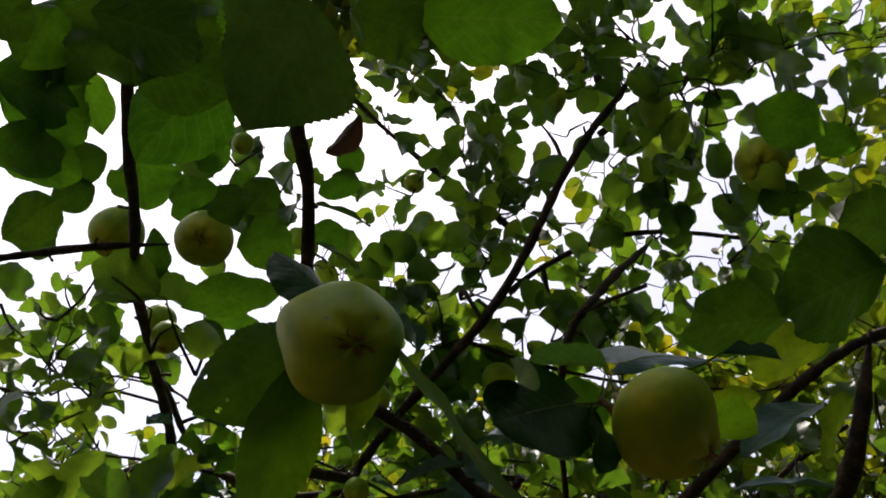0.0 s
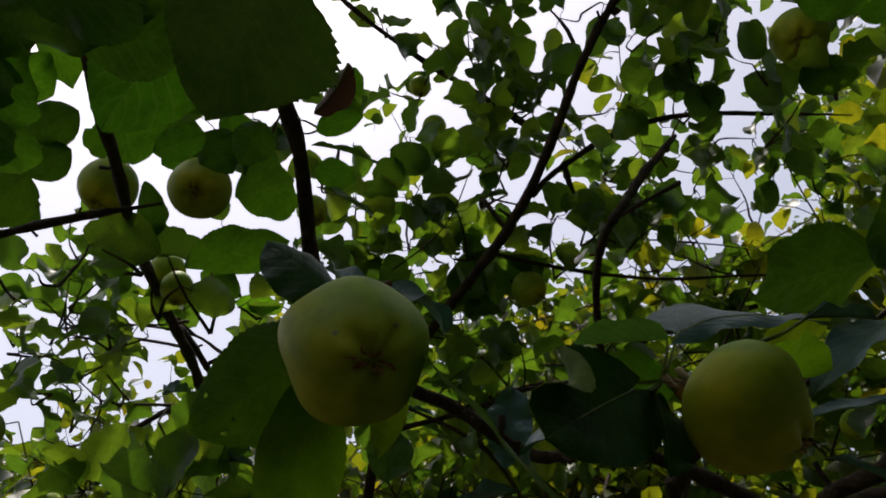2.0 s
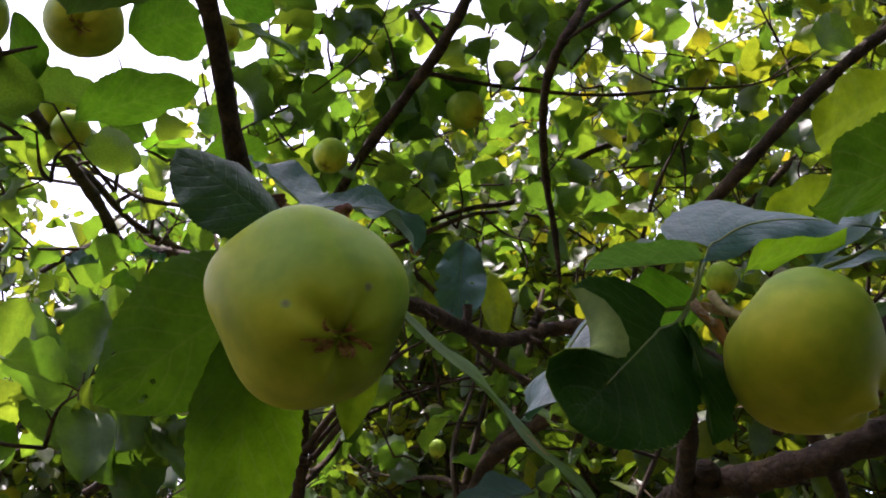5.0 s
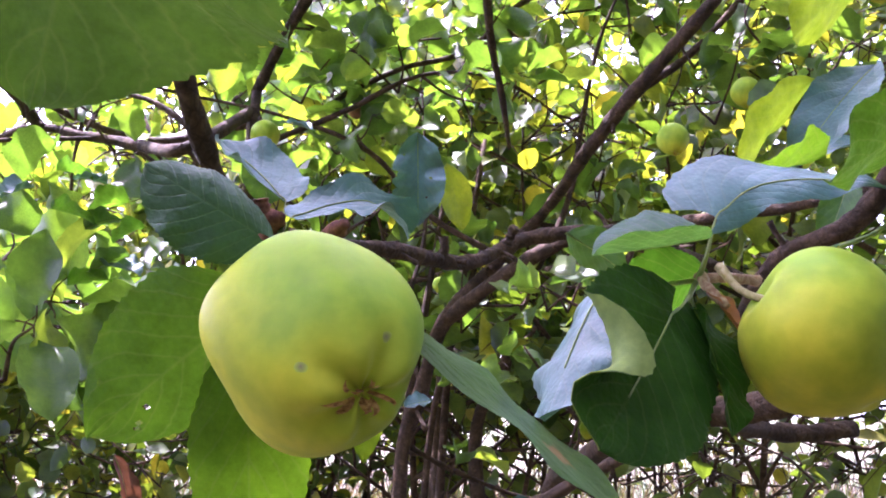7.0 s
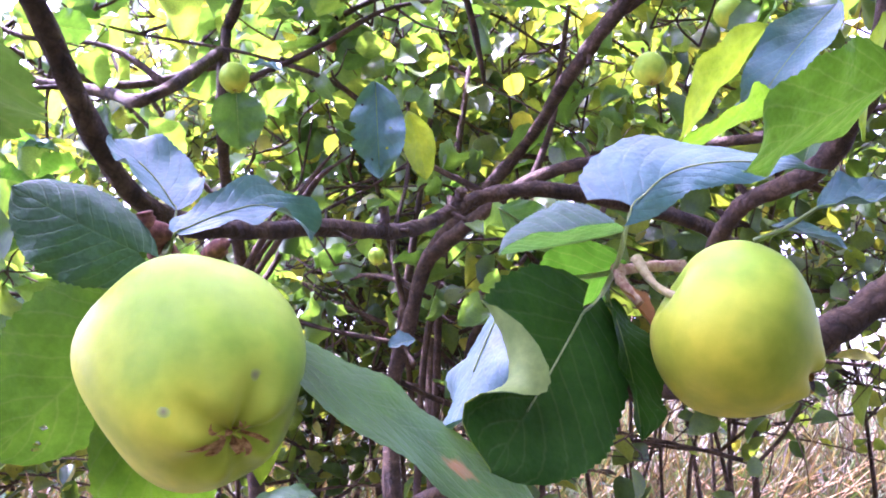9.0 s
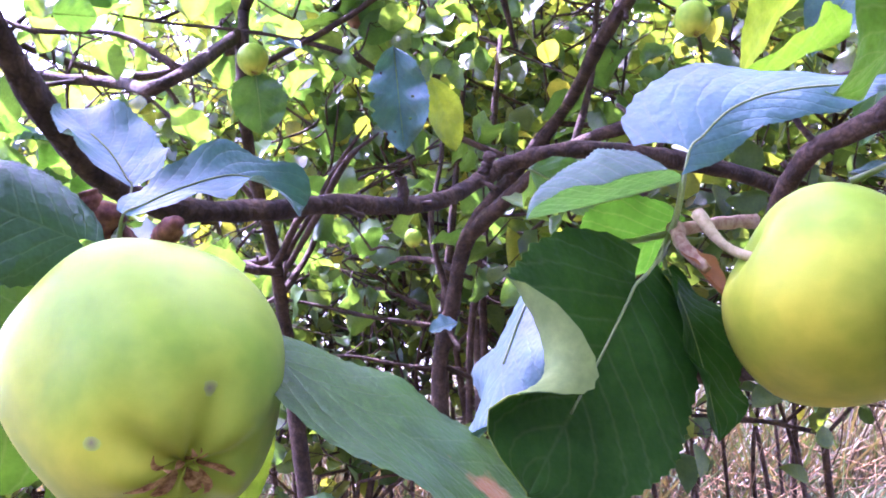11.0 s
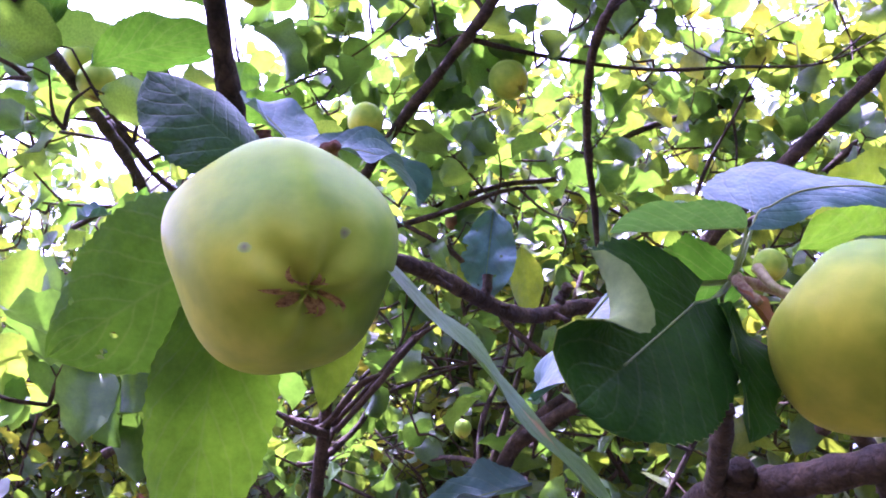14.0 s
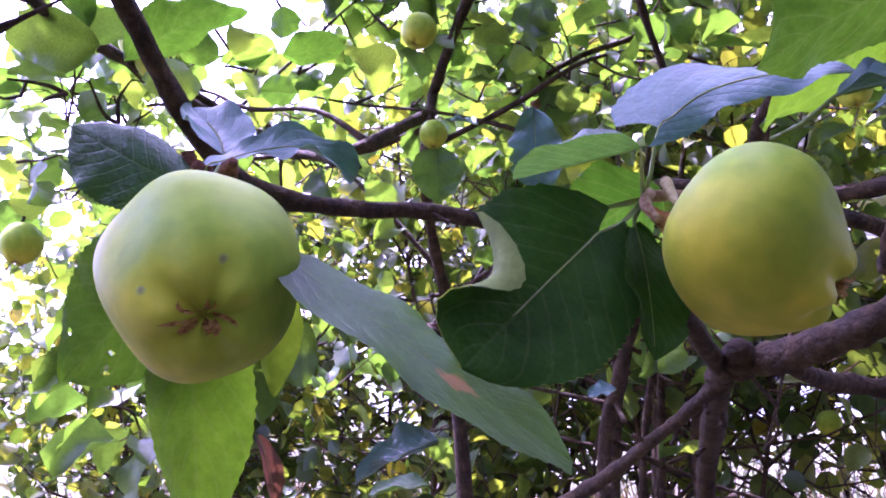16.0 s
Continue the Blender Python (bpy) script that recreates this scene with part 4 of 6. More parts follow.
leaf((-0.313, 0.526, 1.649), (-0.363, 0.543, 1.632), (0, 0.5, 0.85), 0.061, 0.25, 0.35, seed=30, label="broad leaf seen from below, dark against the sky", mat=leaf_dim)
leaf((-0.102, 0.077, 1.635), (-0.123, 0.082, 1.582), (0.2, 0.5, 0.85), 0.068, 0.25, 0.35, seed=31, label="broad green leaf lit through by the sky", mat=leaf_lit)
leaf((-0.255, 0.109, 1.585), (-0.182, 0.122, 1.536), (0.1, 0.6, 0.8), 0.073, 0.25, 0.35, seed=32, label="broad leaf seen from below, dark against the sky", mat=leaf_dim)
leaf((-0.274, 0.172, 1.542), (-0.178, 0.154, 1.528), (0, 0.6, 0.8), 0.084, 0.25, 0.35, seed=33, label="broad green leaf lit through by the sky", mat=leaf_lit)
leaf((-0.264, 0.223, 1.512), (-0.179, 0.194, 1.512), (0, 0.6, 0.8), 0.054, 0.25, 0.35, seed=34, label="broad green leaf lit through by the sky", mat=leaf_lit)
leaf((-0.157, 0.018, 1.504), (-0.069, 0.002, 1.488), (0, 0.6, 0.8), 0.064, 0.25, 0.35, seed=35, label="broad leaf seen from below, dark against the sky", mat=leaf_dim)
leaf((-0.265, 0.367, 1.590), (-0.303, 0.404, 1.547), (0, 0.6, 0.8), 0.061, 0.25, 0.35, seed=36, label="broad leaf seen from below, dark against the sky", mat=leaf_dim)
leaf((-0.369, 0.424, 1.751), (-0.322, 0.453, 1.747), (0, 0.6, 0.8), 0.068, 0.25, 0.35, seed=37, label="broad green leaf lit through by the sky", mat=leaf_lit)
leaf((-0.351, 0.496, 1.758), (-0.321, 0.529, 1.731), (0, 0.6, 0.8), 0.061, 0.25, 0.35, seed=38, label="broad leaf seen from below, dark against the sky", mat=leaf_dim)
leaf((-0.091, 0.627, 1.535), (-0.053, 0.597, 1.522), (0, 0.35, 0.95), 0.031, 0.4, 0.5, seed=39, label="broad green leaf lit through by the sky", mat=leaf_lit)
leaf((-0.045, 0.615, 1.523), (-0.073, 0.602, 1.524), (0, -0.35, 0.95), 0.035, 0.4, 0.5, seed=40, label="leaf in pale blue-green sky-sheen colour", mat=leaf_blue)
leaf((-0.094, 0.634, 1.499), (-0.050, 0.603, 1.483), (0, 0.35, 0.95), 0.038, 0.4, 0.5, seed=41, label="broad green leaf lit through by the sky", mat=leaf_lit)
leaf((-0.023, 0.612, 1.506), (-0.059, 0.603, 1.497), (0, 0.35, 0.95), 0.042, 0.4, 0.5, seed=42, label="broad green leaf lit through by the sky", mat=leaf_lit)
leaf((-0.062, 0.628, 1.481), (-0.028, 0.596, 1.489), (0, 0.35, 0.95), 0.031, 0.4, 0.5, seed=43, label="dark green leaf of the side shoot")
leaf((-0.009, 0.612, 1.485), (-0.036, 0.602, 1.466), (0, 0.35, 0.95), 0.035, 0.4, 0.5, seed=44, label="broad green leaf lit through by the sky", mat=leaf_lit)
leaf((-0.045, 0.629, 1.448), (-0.008, 0.599, 1.439), (0, -0.35, 0.95), 0.038, 0.4, 0.5, seed=45, label="leaf in pale blue-green sky-sheen colour", mat=leaf_blue)
leaf((-0.110, 0.635, 1.519), (-0.136, 0.624, 1.505), (0, -0.35, 0.95), 0.042, 0.4, 0.5, seed=46, label="leaf in pale blue-green sky-sheen colour", mat=leaf_blue)
leaf((-0.074, 0.640, 1.429), (-0.032, 0.607, 1.434), (0, 0.35, 0.95), 0.031, 0.4, 0.5, seed=47, label="broad green leaf lit through by the sky", mat=leaf_lit)
leaf((-0.020, 0.620, 1.457), (-0.055, 0.612, 1.440), (0, 0.35, 0.95), 0.035, 0.4, 0.5, seed=48, label="dark green leaf of the side shoot")
leaf((-0.006, 0.026, 1.613), (0.059, 0.019, 1.588), (0, 0.6, 0.8), 0.056, 0.25, 0.35, seed=49, label="broad leaf seen from below, dark against the sky", mat=leaf_dim)
leaf((0.009, -0.021, 1.545), (0.063, -0.035, 1.529), (0, 0.5, 0.85), 0.057, 0.25, 0.35, seed=50, label="broad leaf seen from below, dark against the sky", mat=leaf_dim)
leaf((0.054, -0.029, 1.553), (0.149, -0.060, 1.557), (0, 0.5, 0.85), 0.072, 0.25, 0.35, seed=51, label="broad green leaf lit through by the sky", mat=leaf_lit)
leaf((0.125, 0.058, 1.650), (0.075, 0.009, 1.664), (0, 0.5, 0.85), 0.055, 0.25, 0.35, seed=52, label="broad green leaf lit through by the sky", mat=leaf_lit)
leaf((-0.069, 0.119, 1.662), (-0.089, 0.140, 1.637), (0, 0.5, 0.85), 0.045, 0.6, 0.9, seed=53, label="withered brown curled leaf", mat=leaf_dry)
leaf((0.032, 0.056, 1.532), (0.020, 0.074, 1.500), (0.4, 0.5, 0.6), 0.022, 0.7, 1.0, seed=54, label="withered brown curled leaf", mat=leaf_dry)
leaf((0.360, 0.037, 1.464), (0.285, 0.046, 1.425), (0, 0.6, 0.8), 0.057, 0.25, 0.35, seed=55, label="broad leaf seen from below, dark against the sky", mat=leaf_dim)
leaf((0.400, -0.012, 1.489), (0.337, 0.009, 1.435), (0, 0.6, 0.8), 0.080, 0.25, 0.35, seed=56, label="broad leaf seen from below, dark against the sky", mat=leaf_dim)
leaf((0.415, -0.012, 1.521), (0.359, -0.022, 1.503), (0, 0.6, 0.8), 0.060, 0.25, 0.35, seed=57, label="broad leaf seen from below, dark against the sky", mat=leaf_dim)
leaf((0.494, 0.364, 2.130), (0.599, 0.366, 2.123), (0, 0.6, 0.8), 0.089, 0.25, 0.35, seed=58, label="broad green leaf lit through by the sky", mat=leaf_lit)
leaf((0.602, 0.400, 2.160), (0.674, 0.394, 2.165), (0, 0.6, 0.8), 0.058, 0.25, 0.35, seed=59, label="broad green leaf lit through by the sky", mat=leaf_lit)
leaf((0.552, 0.474, 2.073), (0.633, 0.458, 2.090), (0, 0.6, 0.8), 0.063, 0.25, 0.35, seed=60, label="broad leaf seen from below, dark against the sky", mat=leaf_dim)
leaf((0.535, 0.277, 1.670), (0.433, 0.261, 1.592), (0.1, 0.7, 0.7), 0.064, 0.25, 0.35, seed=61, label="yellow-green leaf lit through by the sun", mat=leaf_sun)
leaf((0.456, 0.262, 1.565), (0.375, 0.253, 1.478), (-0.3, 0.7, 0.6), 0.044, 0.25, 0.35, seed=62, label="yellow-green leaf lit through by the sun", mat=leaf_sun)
leaf((0.527, 0.280, 1.592), (0.442, 0.273, 1.502), (-0.3, -0.6, 0.7), 0.051, 0.3, 0.5, seed=63, label="leaf in blue-grey sky-sheen colour", mat=leaf_blue)
leaf((0.604, 0.366, 1.562), (0.471, 0.357, 1.517), (0, -0.5, 0.85), 0.029, 0.3, 0.5, seed=64, label="leaf in blue-grey sky-sheen colour", mat=leaf_blue)
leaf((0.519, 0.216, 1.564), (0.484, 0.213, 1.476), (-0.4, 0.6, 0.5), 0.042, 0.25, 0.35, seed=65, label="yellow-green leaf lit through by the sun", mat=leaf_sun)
leaf((0.650, 0.457, 1.559), (0.612, 0.456, 1.474), (-0.2, -0.6, 0.6), 0.039, 0.25, 0.35, seed=66, label="dark green leaf hanging from a shoot")
leaf((0.424, 0.224, 1.422), (0.474, 0.211, 1.407), (0.1, -0.5, 0.85), 0.022, 0.4, 0.3, seed=67, label="leaf in pale blue-green sky-sheen colour", mat=leaf_blue)
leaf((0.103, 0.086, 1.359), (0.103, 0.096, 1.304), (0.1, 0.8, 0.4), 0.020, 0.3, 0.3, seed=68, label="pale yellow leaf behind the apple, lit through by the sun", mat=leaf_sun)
leaf((0.253, 0.621, 1.606), (0.260, 0.636, 1.510), (-0.2, -0.85, 0.4), 0.058, 0.3, 0.3, seed=69, label="hanging leaf in blue-green sky-sheen colour, full of small holes", mat=leaf_blue, wave=0.11, nibbles=3, holes=5)
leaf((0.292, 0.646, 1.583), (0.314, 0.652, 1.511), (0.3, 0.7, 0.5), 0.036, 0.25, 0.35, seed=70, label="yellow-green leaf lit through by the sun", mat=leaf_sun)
leaf((0.139, 1.134, 1.718), (0.145, 1.142, 1.626), (0, -0.8, 0.5), 0.088, 0.25, 0.35, seed=71, label="dark blue-green leaf under a small apple")
leaf((0.207, 1.091, 1.739), (0.153, 1.106, 1.752), (0, -0.4, 0.9), 0.039, 0.25, 0.35, seed=72, label="leaf in pale blue-green sky-sheen colour", mat=leaf_blue)
leaf((-0.055, 0.857, 1.757), (0.030, 0.856, 1.772), (0, 0.6, 0.8), 0.056, 0.25, 0.35, seed=73, label="broad green leaf lit through by the sky", mat=leaf_lit)
leaf((-0.055, 0.846, 1.823), (-0.055, 0.853, 1.779), (0.2, 0.7, 0.6), 0.045, 0.25, 0.35, seed=74, label="broad green leaf lit through by the sky", mat=leaf_lit)
leaf((-0.096, 0.912, 1.730), (-0.045, 0.914, 1.727), (0, 0.8, 0.5), 0.048, 0.25, 0.35, seed=75, label="dark green round leaf")
leaf((-0.174, 0.802, 1.772), (-0.088, 0.799, 1.794), (0, 0.6, 0.8), 0.036, 0.25, 0.35, seed=76, label="broad green leaf lit through by the sky", mat=leaf_lit)
leaf((-0.188, 0.804, 1.758), (-0.124, 0.809, 1.737), (0, 0.8, 0.6), 0.050, 0.25, 0.35, seed=77, label="broad leaf seen from below, dark against the sky", mat=leaf_dim)
leaf((-0.137, 0.857, 1.749), (-0.070, 0.857, 1.761), (0, 0.6, 0.8), 0.033, 0.25, 0.35, seed=78, label="broad green leaf lit through by the sky", mat=leaf_lit)
leaf((0.170, 0.051, 1.288), (0.138, 0.067, 1.273), (-0.1, -0.5, 0.85), 0.024, 0.4, 0.5, seed=79, label="leaf in blue-grey sky-sheen colour low under the branch", mat=leaf_blue)
leaf((0.158, 0.342, 1.250), (0.111, 0.363, 1.241), (0, -0.4, 0.9), 0.023, 0.4, 0.5, seed=80, label="dark green leaf low under the branch")
leaf((-0.021, 0.639, 1.275), (-0.002, 0.652, 1.203), (0.3, -0.5, 0.3), 0.025, 0.6, 1.0, seed=81, label="withered brown curled leaf", mat=leaf_dry)
leaf((-0.056, 0.789, 1.385), (-0.074, 0.809, 1.342), (-0.2, -0.5, 0.8), 0.035, 0.25, 0.35, seed=82, label="dark green leaf in the lower thicket")
leaf((-0.137, 0.865, 1.367), (-0.066, 0.861, 1.343), (0, -0.4, 0.9), 0.031, 0.4, 0.4, seed=83, label="leaf in pale blue-green sky-sheen colour", mat=leaf_blue)
leaf((-0.140, 0.829, 1.364), (-0.079, 0.814, 1.353), (0, -0.4, 0.9), 0.037, 0.4, 0.4, seed=84, label="leaf in pale blue-green sky-sheen colour", mat=leaf_blue)
leaf((-0.089, 0.907, 1.436), (-0.139, 0.929, 1.394), (0, -0.8, 0.5), 0.075, 0.3, 0.3, seed=85, label="dark blue-green leaf in the thicket")
leaf((-0.189, 1.032, 1.488), (-0.125, 1.013, 1.489), (0, 0.6, 0.8), 0.059, 0.25, 0.35, seed=86, label="broad green leaf lit through by the sky", mat=leaf_lit)
leaf((0.244, 0.220, 1.429), (0.275, 0.204, 1.405), (0, 0.7, 0.6), 0.028, 0.25, 0.35, seed=87, label="light green leaf behind the fruit spur")
leaf((0.419, 1.144, 1.333), (0.375, 1.145, 1.324), (0, -0.5, 0.8), 0.043, 0.3, 0.3, seed=88, label="leaf in pale blue-green sky-sheen colour", mat=leaf_blue)

leaf((-0.110, 0.538, 1.770), (-0.154, 0.493, 1.816), (0.1, 0.6, 0.8), 0.054, 0.25, 0.35, seed=101, label="broad green leaf lit through by the sky", mat=leaf_lit)
leaf((-0.124, 0.452, 1.761), (-0.101, 0.485, 1.723), (0.5, 0.6, 0.4), 0.023, 0.25, 0.35, seed=102, label="broad leaf seen from below, dark against the sky", mat=leaf_dim)
leaf((-0.230, 0.593, 1.784), (-0.181, 0.577, 1.829), (0, 0.6, 0.8), 0.049, 0.25, 0.35, seed=103, label="broad green leaf lit through by the sky", mat=leaf_lit)
leaf((-0.026, 0.384, 1.711), (0.044, 0.390, 1.714), (0.1, -0.5, 0.85), 0.026, 0.25, 0.35, seed=106, label="dark green leaf of the side shoot", mat=leaf_near)
leaf((-0.029, 0.399, 1.741), (0.016, 0.386, 1.765), (0, 0.6, 0.8), 0.030, 0.25, 0.35, seed=107, label="broad green leaf lit through by the sky", mat=leaf_lit)
leaf((-0.011, 0.409, 1.679), (0.056, 0.423, 1.668), (0.1, -0.6, 0.7), 0.028, 0.25, 0.35, seed=108, label="dark blue-green leaf of the side shoot", mat=leaf_near)
leaf((-0.025, 0.440, 1.721), (0.024, 0.445, 1.721), (0, 0.6, 0.8), 0.038, 0.25, 0.35, seed=109, label="broad green leaf lit through by the sky", mat=leaf_lit)
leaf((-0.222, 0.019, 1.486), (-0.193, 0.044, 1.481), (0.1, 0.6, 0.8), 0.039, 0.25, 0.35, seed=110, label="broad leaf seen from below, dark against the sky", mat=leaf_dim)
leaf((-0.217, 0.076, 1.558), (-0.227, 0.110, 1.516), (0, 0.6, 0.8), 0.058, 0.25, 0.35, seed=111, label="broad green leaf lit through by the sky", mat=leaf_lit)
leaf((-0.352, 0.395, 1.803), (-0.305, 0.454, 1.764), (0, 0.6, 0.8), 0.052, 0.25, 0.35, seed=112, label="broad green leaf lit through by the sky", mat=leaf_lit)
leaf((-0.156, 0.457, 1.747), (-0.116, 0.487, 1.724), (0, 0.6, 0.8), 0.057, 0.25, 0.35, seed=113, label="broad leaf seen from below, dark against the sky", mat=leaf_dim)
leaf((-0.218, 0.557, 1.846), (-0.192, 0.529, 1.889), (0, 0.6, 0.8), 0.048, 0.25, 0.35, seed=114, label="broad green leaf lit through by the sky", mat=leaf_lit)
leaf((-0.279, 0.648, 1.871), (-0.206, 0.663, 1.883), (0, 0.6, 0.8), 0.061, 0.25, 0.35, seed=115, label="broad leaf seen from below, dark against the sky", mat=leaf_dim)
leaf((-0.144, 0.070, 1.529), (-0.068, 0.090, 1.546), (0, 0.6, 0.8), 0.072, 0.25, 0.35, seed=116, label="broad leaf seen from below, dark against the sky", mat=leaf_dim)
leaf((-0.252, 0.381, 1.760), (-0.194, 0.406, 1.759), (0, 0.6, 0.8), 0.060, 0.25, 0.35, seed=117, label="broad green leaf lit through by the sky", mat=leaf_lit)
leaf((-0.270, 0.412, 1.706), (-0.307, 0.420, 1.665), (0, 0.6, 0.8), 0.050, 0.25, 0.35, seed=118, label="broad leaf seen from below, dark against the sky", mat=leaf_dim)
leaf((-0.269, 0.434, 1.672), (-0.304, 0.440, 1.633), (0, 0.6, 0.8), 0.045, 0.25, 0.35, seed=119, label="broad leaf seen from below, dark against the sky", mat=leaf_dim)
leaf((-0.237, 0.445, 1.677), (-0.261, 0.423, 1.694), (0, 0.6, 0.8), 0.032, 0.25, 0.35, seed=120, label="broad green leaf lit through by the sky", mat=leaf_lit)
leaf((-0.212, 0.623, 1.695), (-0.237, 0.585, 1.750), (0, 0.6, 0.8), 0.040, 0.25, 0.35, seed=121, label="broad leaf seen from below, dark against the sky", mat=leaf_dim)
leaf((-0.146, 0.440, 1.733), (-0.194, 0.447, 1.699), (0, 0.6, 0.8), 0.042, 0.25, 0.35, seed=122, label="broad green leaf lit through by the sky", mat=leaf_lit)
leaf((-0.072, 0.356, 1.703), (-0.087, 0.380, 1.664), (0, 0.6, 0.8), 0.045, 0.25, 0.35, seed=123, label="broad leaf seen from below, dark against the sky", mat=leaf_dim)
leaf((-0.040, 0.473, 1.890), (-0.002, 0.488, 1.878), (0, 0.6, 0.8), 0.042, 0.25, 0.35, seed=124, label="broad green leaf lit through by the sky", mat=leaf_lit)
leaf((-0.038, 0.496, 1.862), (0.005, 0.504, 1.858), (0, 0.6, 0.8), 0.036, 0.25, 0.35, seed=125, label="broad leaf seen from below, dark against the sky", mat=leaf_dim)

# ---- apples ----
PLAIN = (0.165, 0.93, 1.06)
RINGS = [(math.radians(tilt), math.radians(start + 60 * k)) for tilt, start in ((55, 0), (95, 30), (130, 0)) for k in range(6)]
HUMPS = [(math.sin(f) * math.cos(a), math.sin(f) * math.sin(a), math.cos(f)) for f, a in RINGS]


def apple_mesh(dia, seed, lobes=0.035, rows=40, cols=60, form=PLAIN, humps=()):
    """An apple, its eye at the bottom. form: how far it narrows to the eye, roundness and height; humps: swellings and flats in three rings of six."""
    rng = random.Random(seed)
    taper, power, tall = form
    turn, r0 = rng.uniform(0, 6.28), dia / 2
    verts, faces = [], []
    for i in range(rows + 1):
        f = math.pi * i / rows
        s, low = math.sin(f), max(0.0, -math.cos(f))
        for j in range(cols):
            a = 2 * math.pi * j / cols
            rib = 1 + lobes * math.cos(5 * (a - turn)) * (0.55 + 1.1 * low) * s
            if not humps:
                rib *= 1 + 0.018 * math.sin(2 * a + turn) + 0.012 * math.sin(3 * a + 1.7 * turn)
            swell = 1.0
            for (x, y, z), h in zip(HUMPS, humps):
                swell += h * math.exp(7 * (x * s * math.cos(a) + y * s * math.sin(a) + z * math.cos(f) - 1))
            rho = s**power * (1 - taper * low**1.3)
            z = tall * math.cos(f)
            z -= 0.20 * math.exp(-((s / 0.24) ** 2)) * (1 if z > 0 else -0.62)
            if z < 0:
                z += 0.05 * math.exp(-((s / 0.42) ** 2)) * (0.5 + 0.5 * math.cos(5 * (a - turn) + math.pi))
                z -= 0.052 * math.cos(5 * (a - turn)) * math.exp(-(((s - 0.42) / 0.2) ** 2))
            k = r0 * swell
            verts.append((k * rho * rib * math.cos(a), k * rho * rib * math.sin(a), k * z))
    for i in range(rows):
        for j in range(cols):
            b = (j + 1) % cols
            faces.append((i * cols + j, (i + 1) * cols + j, (i + 1) * cols + b, i * cols + b))
    return mesh("apple_body", verts, faces)


def sepal_mesh(dia, seed):
    """Withered sepals in the eye of the apple: channelled strips that lean out and roll back at their tips, round a sunken tuft."""
    rng = random.Random(seed)
    verts, faces = [Vector((0, 0, dia * 0.045))], []
    for k in range(13):
        a = 2 * math.pi * k / 13 + rng.uniform(-0.3, 0.3)
        size = dia * rng.uniform(0.08, 0.19)
        wide = dia * rng.uniform(0.011, 0.020)
        roll, swing, rise = rng.uniform(0.5, 1.3), rng.uniform(-0.7, 0.7), rng.uniform(0.07, 0.13)
        n = len(verts)
        for i in range(7):
            u = i / 6
            b = a + swing * u * u
            out, side = Vector((math.cos(b), math.sin(b), 0)), Vector((-math.sin(b), math.cos(b), 0))
            p = out * (dia * 0.02 + size * (u - 0.12 * u * u)) + Vector((0, 0, dia * (0.035 - rise * math.sin(1.9 * u) + 0.03 * roll * u * u)))
            w = wide * (0.75 + 0.9 * u) * (1 - u**2.4) + wide * 0.06
            lift = Vector((0, 0, -w * (0.5 + 0.4 * math.sin(5 * u + k))))
            verts += [p - side * w + lift, p - side * w * 0.5 + lift * 0.3, p, p + side * w * 0.5 + lift * 0.3, p + side * w + lift * 0.7]
        faces += [(0, n + j, n + j + 1) for j in range(4)]
        for i in range(6):
            for j in range(4):
                c = n + i * 5 + j
                faces.append((c, c + 1, c + 6, c + 5))
    for k in range(9):
        a, r = rng.uniform(0, 6.28), dia * rng.uniform(0.004, 0.02)
        p, t = Vector((r * math.cos(a), r * math.sin(a), dia * 0.05)), dia * 0.004
        tip = p * 1.3 + Vector((0, 0, -dia * rng.uniform(0.06, 0.10)))
        n = len(verts)
        verts += [p + Vector((t, 0, 0)), p + Vector((-t / 2, t, 0)), p + Vector((-t / 2, -t, 0)), tip]
        faces += [(n, n + 1, n + 3), (n + 1, n + 2, n + 3), (n + 2, n, n + 3), (0, n, n + 1)]
    return mesh("calyx", verts, faces)


APPLE_COUNT = [0]


def hang_apple(centre, dia, calyx_way, label, skin_used=None, stalk_to=None, form=PLAIN, humps=()):
    """An apple with its calyx, hung by a stalk; calyx_way points out of its eye."""
    APPLE_COUNT[0] += 1
    k = APPLE_COUNT[0]
    ob = new("apple")
    z = -Vector(calyx_way).normalized()
    x = z.cross(Vector((0, 1, 0.2))).normalized()
    y = z.cross(x)
    ob.matrix_world = Matrix.Translation(centre) @ Matrix((x, y, z)).transposed().to_4x4()
    bpy.context.view_layer.update()
    tagged(ob, label, "apple", group="apples on the tree")
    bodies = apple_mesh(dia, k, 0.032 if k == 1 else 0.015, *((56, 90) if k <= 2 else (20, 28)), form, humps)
    bodies.materials.append(skin_used or skin)
    body = new("apple_body", bodies)
    body.parent = ob
    eye = sepal_mesh(dia, k)
    eye.materials.append(calyx_brown)
    c = new("calyx", eye)
    c.parent, c.location, c.rotation_euler, c.scale = ob, (0, 0, -dia * (0.5 * form[2] - 0.072)), (0, 0, radians(45)), (1.2, 0.62, 0.95)
    top = Vector((0, 0, dia * 0.36))
    end = ob.matrix_world.inverted() @ Vector(stalk_to) if stalk_to else Vector((dia * 0.1, 0, dia * 0.75))
    middle = top.lerp(end, 0.5) + Vector((dia * 0.05, 0, 0))
    verts, faces = tube_arrays([(*top, 0.0018), (*middle, 0.0017), (*end, 0.0026)], sides=8, steps=4, rough=0.05, rng=rng_tree)
    s = mesh("stalk", verts, faces)
    s.materials.append(stalk_tan if k <= 2 else bark)
    st = new("stalk", s)
    st.parent = ob
    return ob


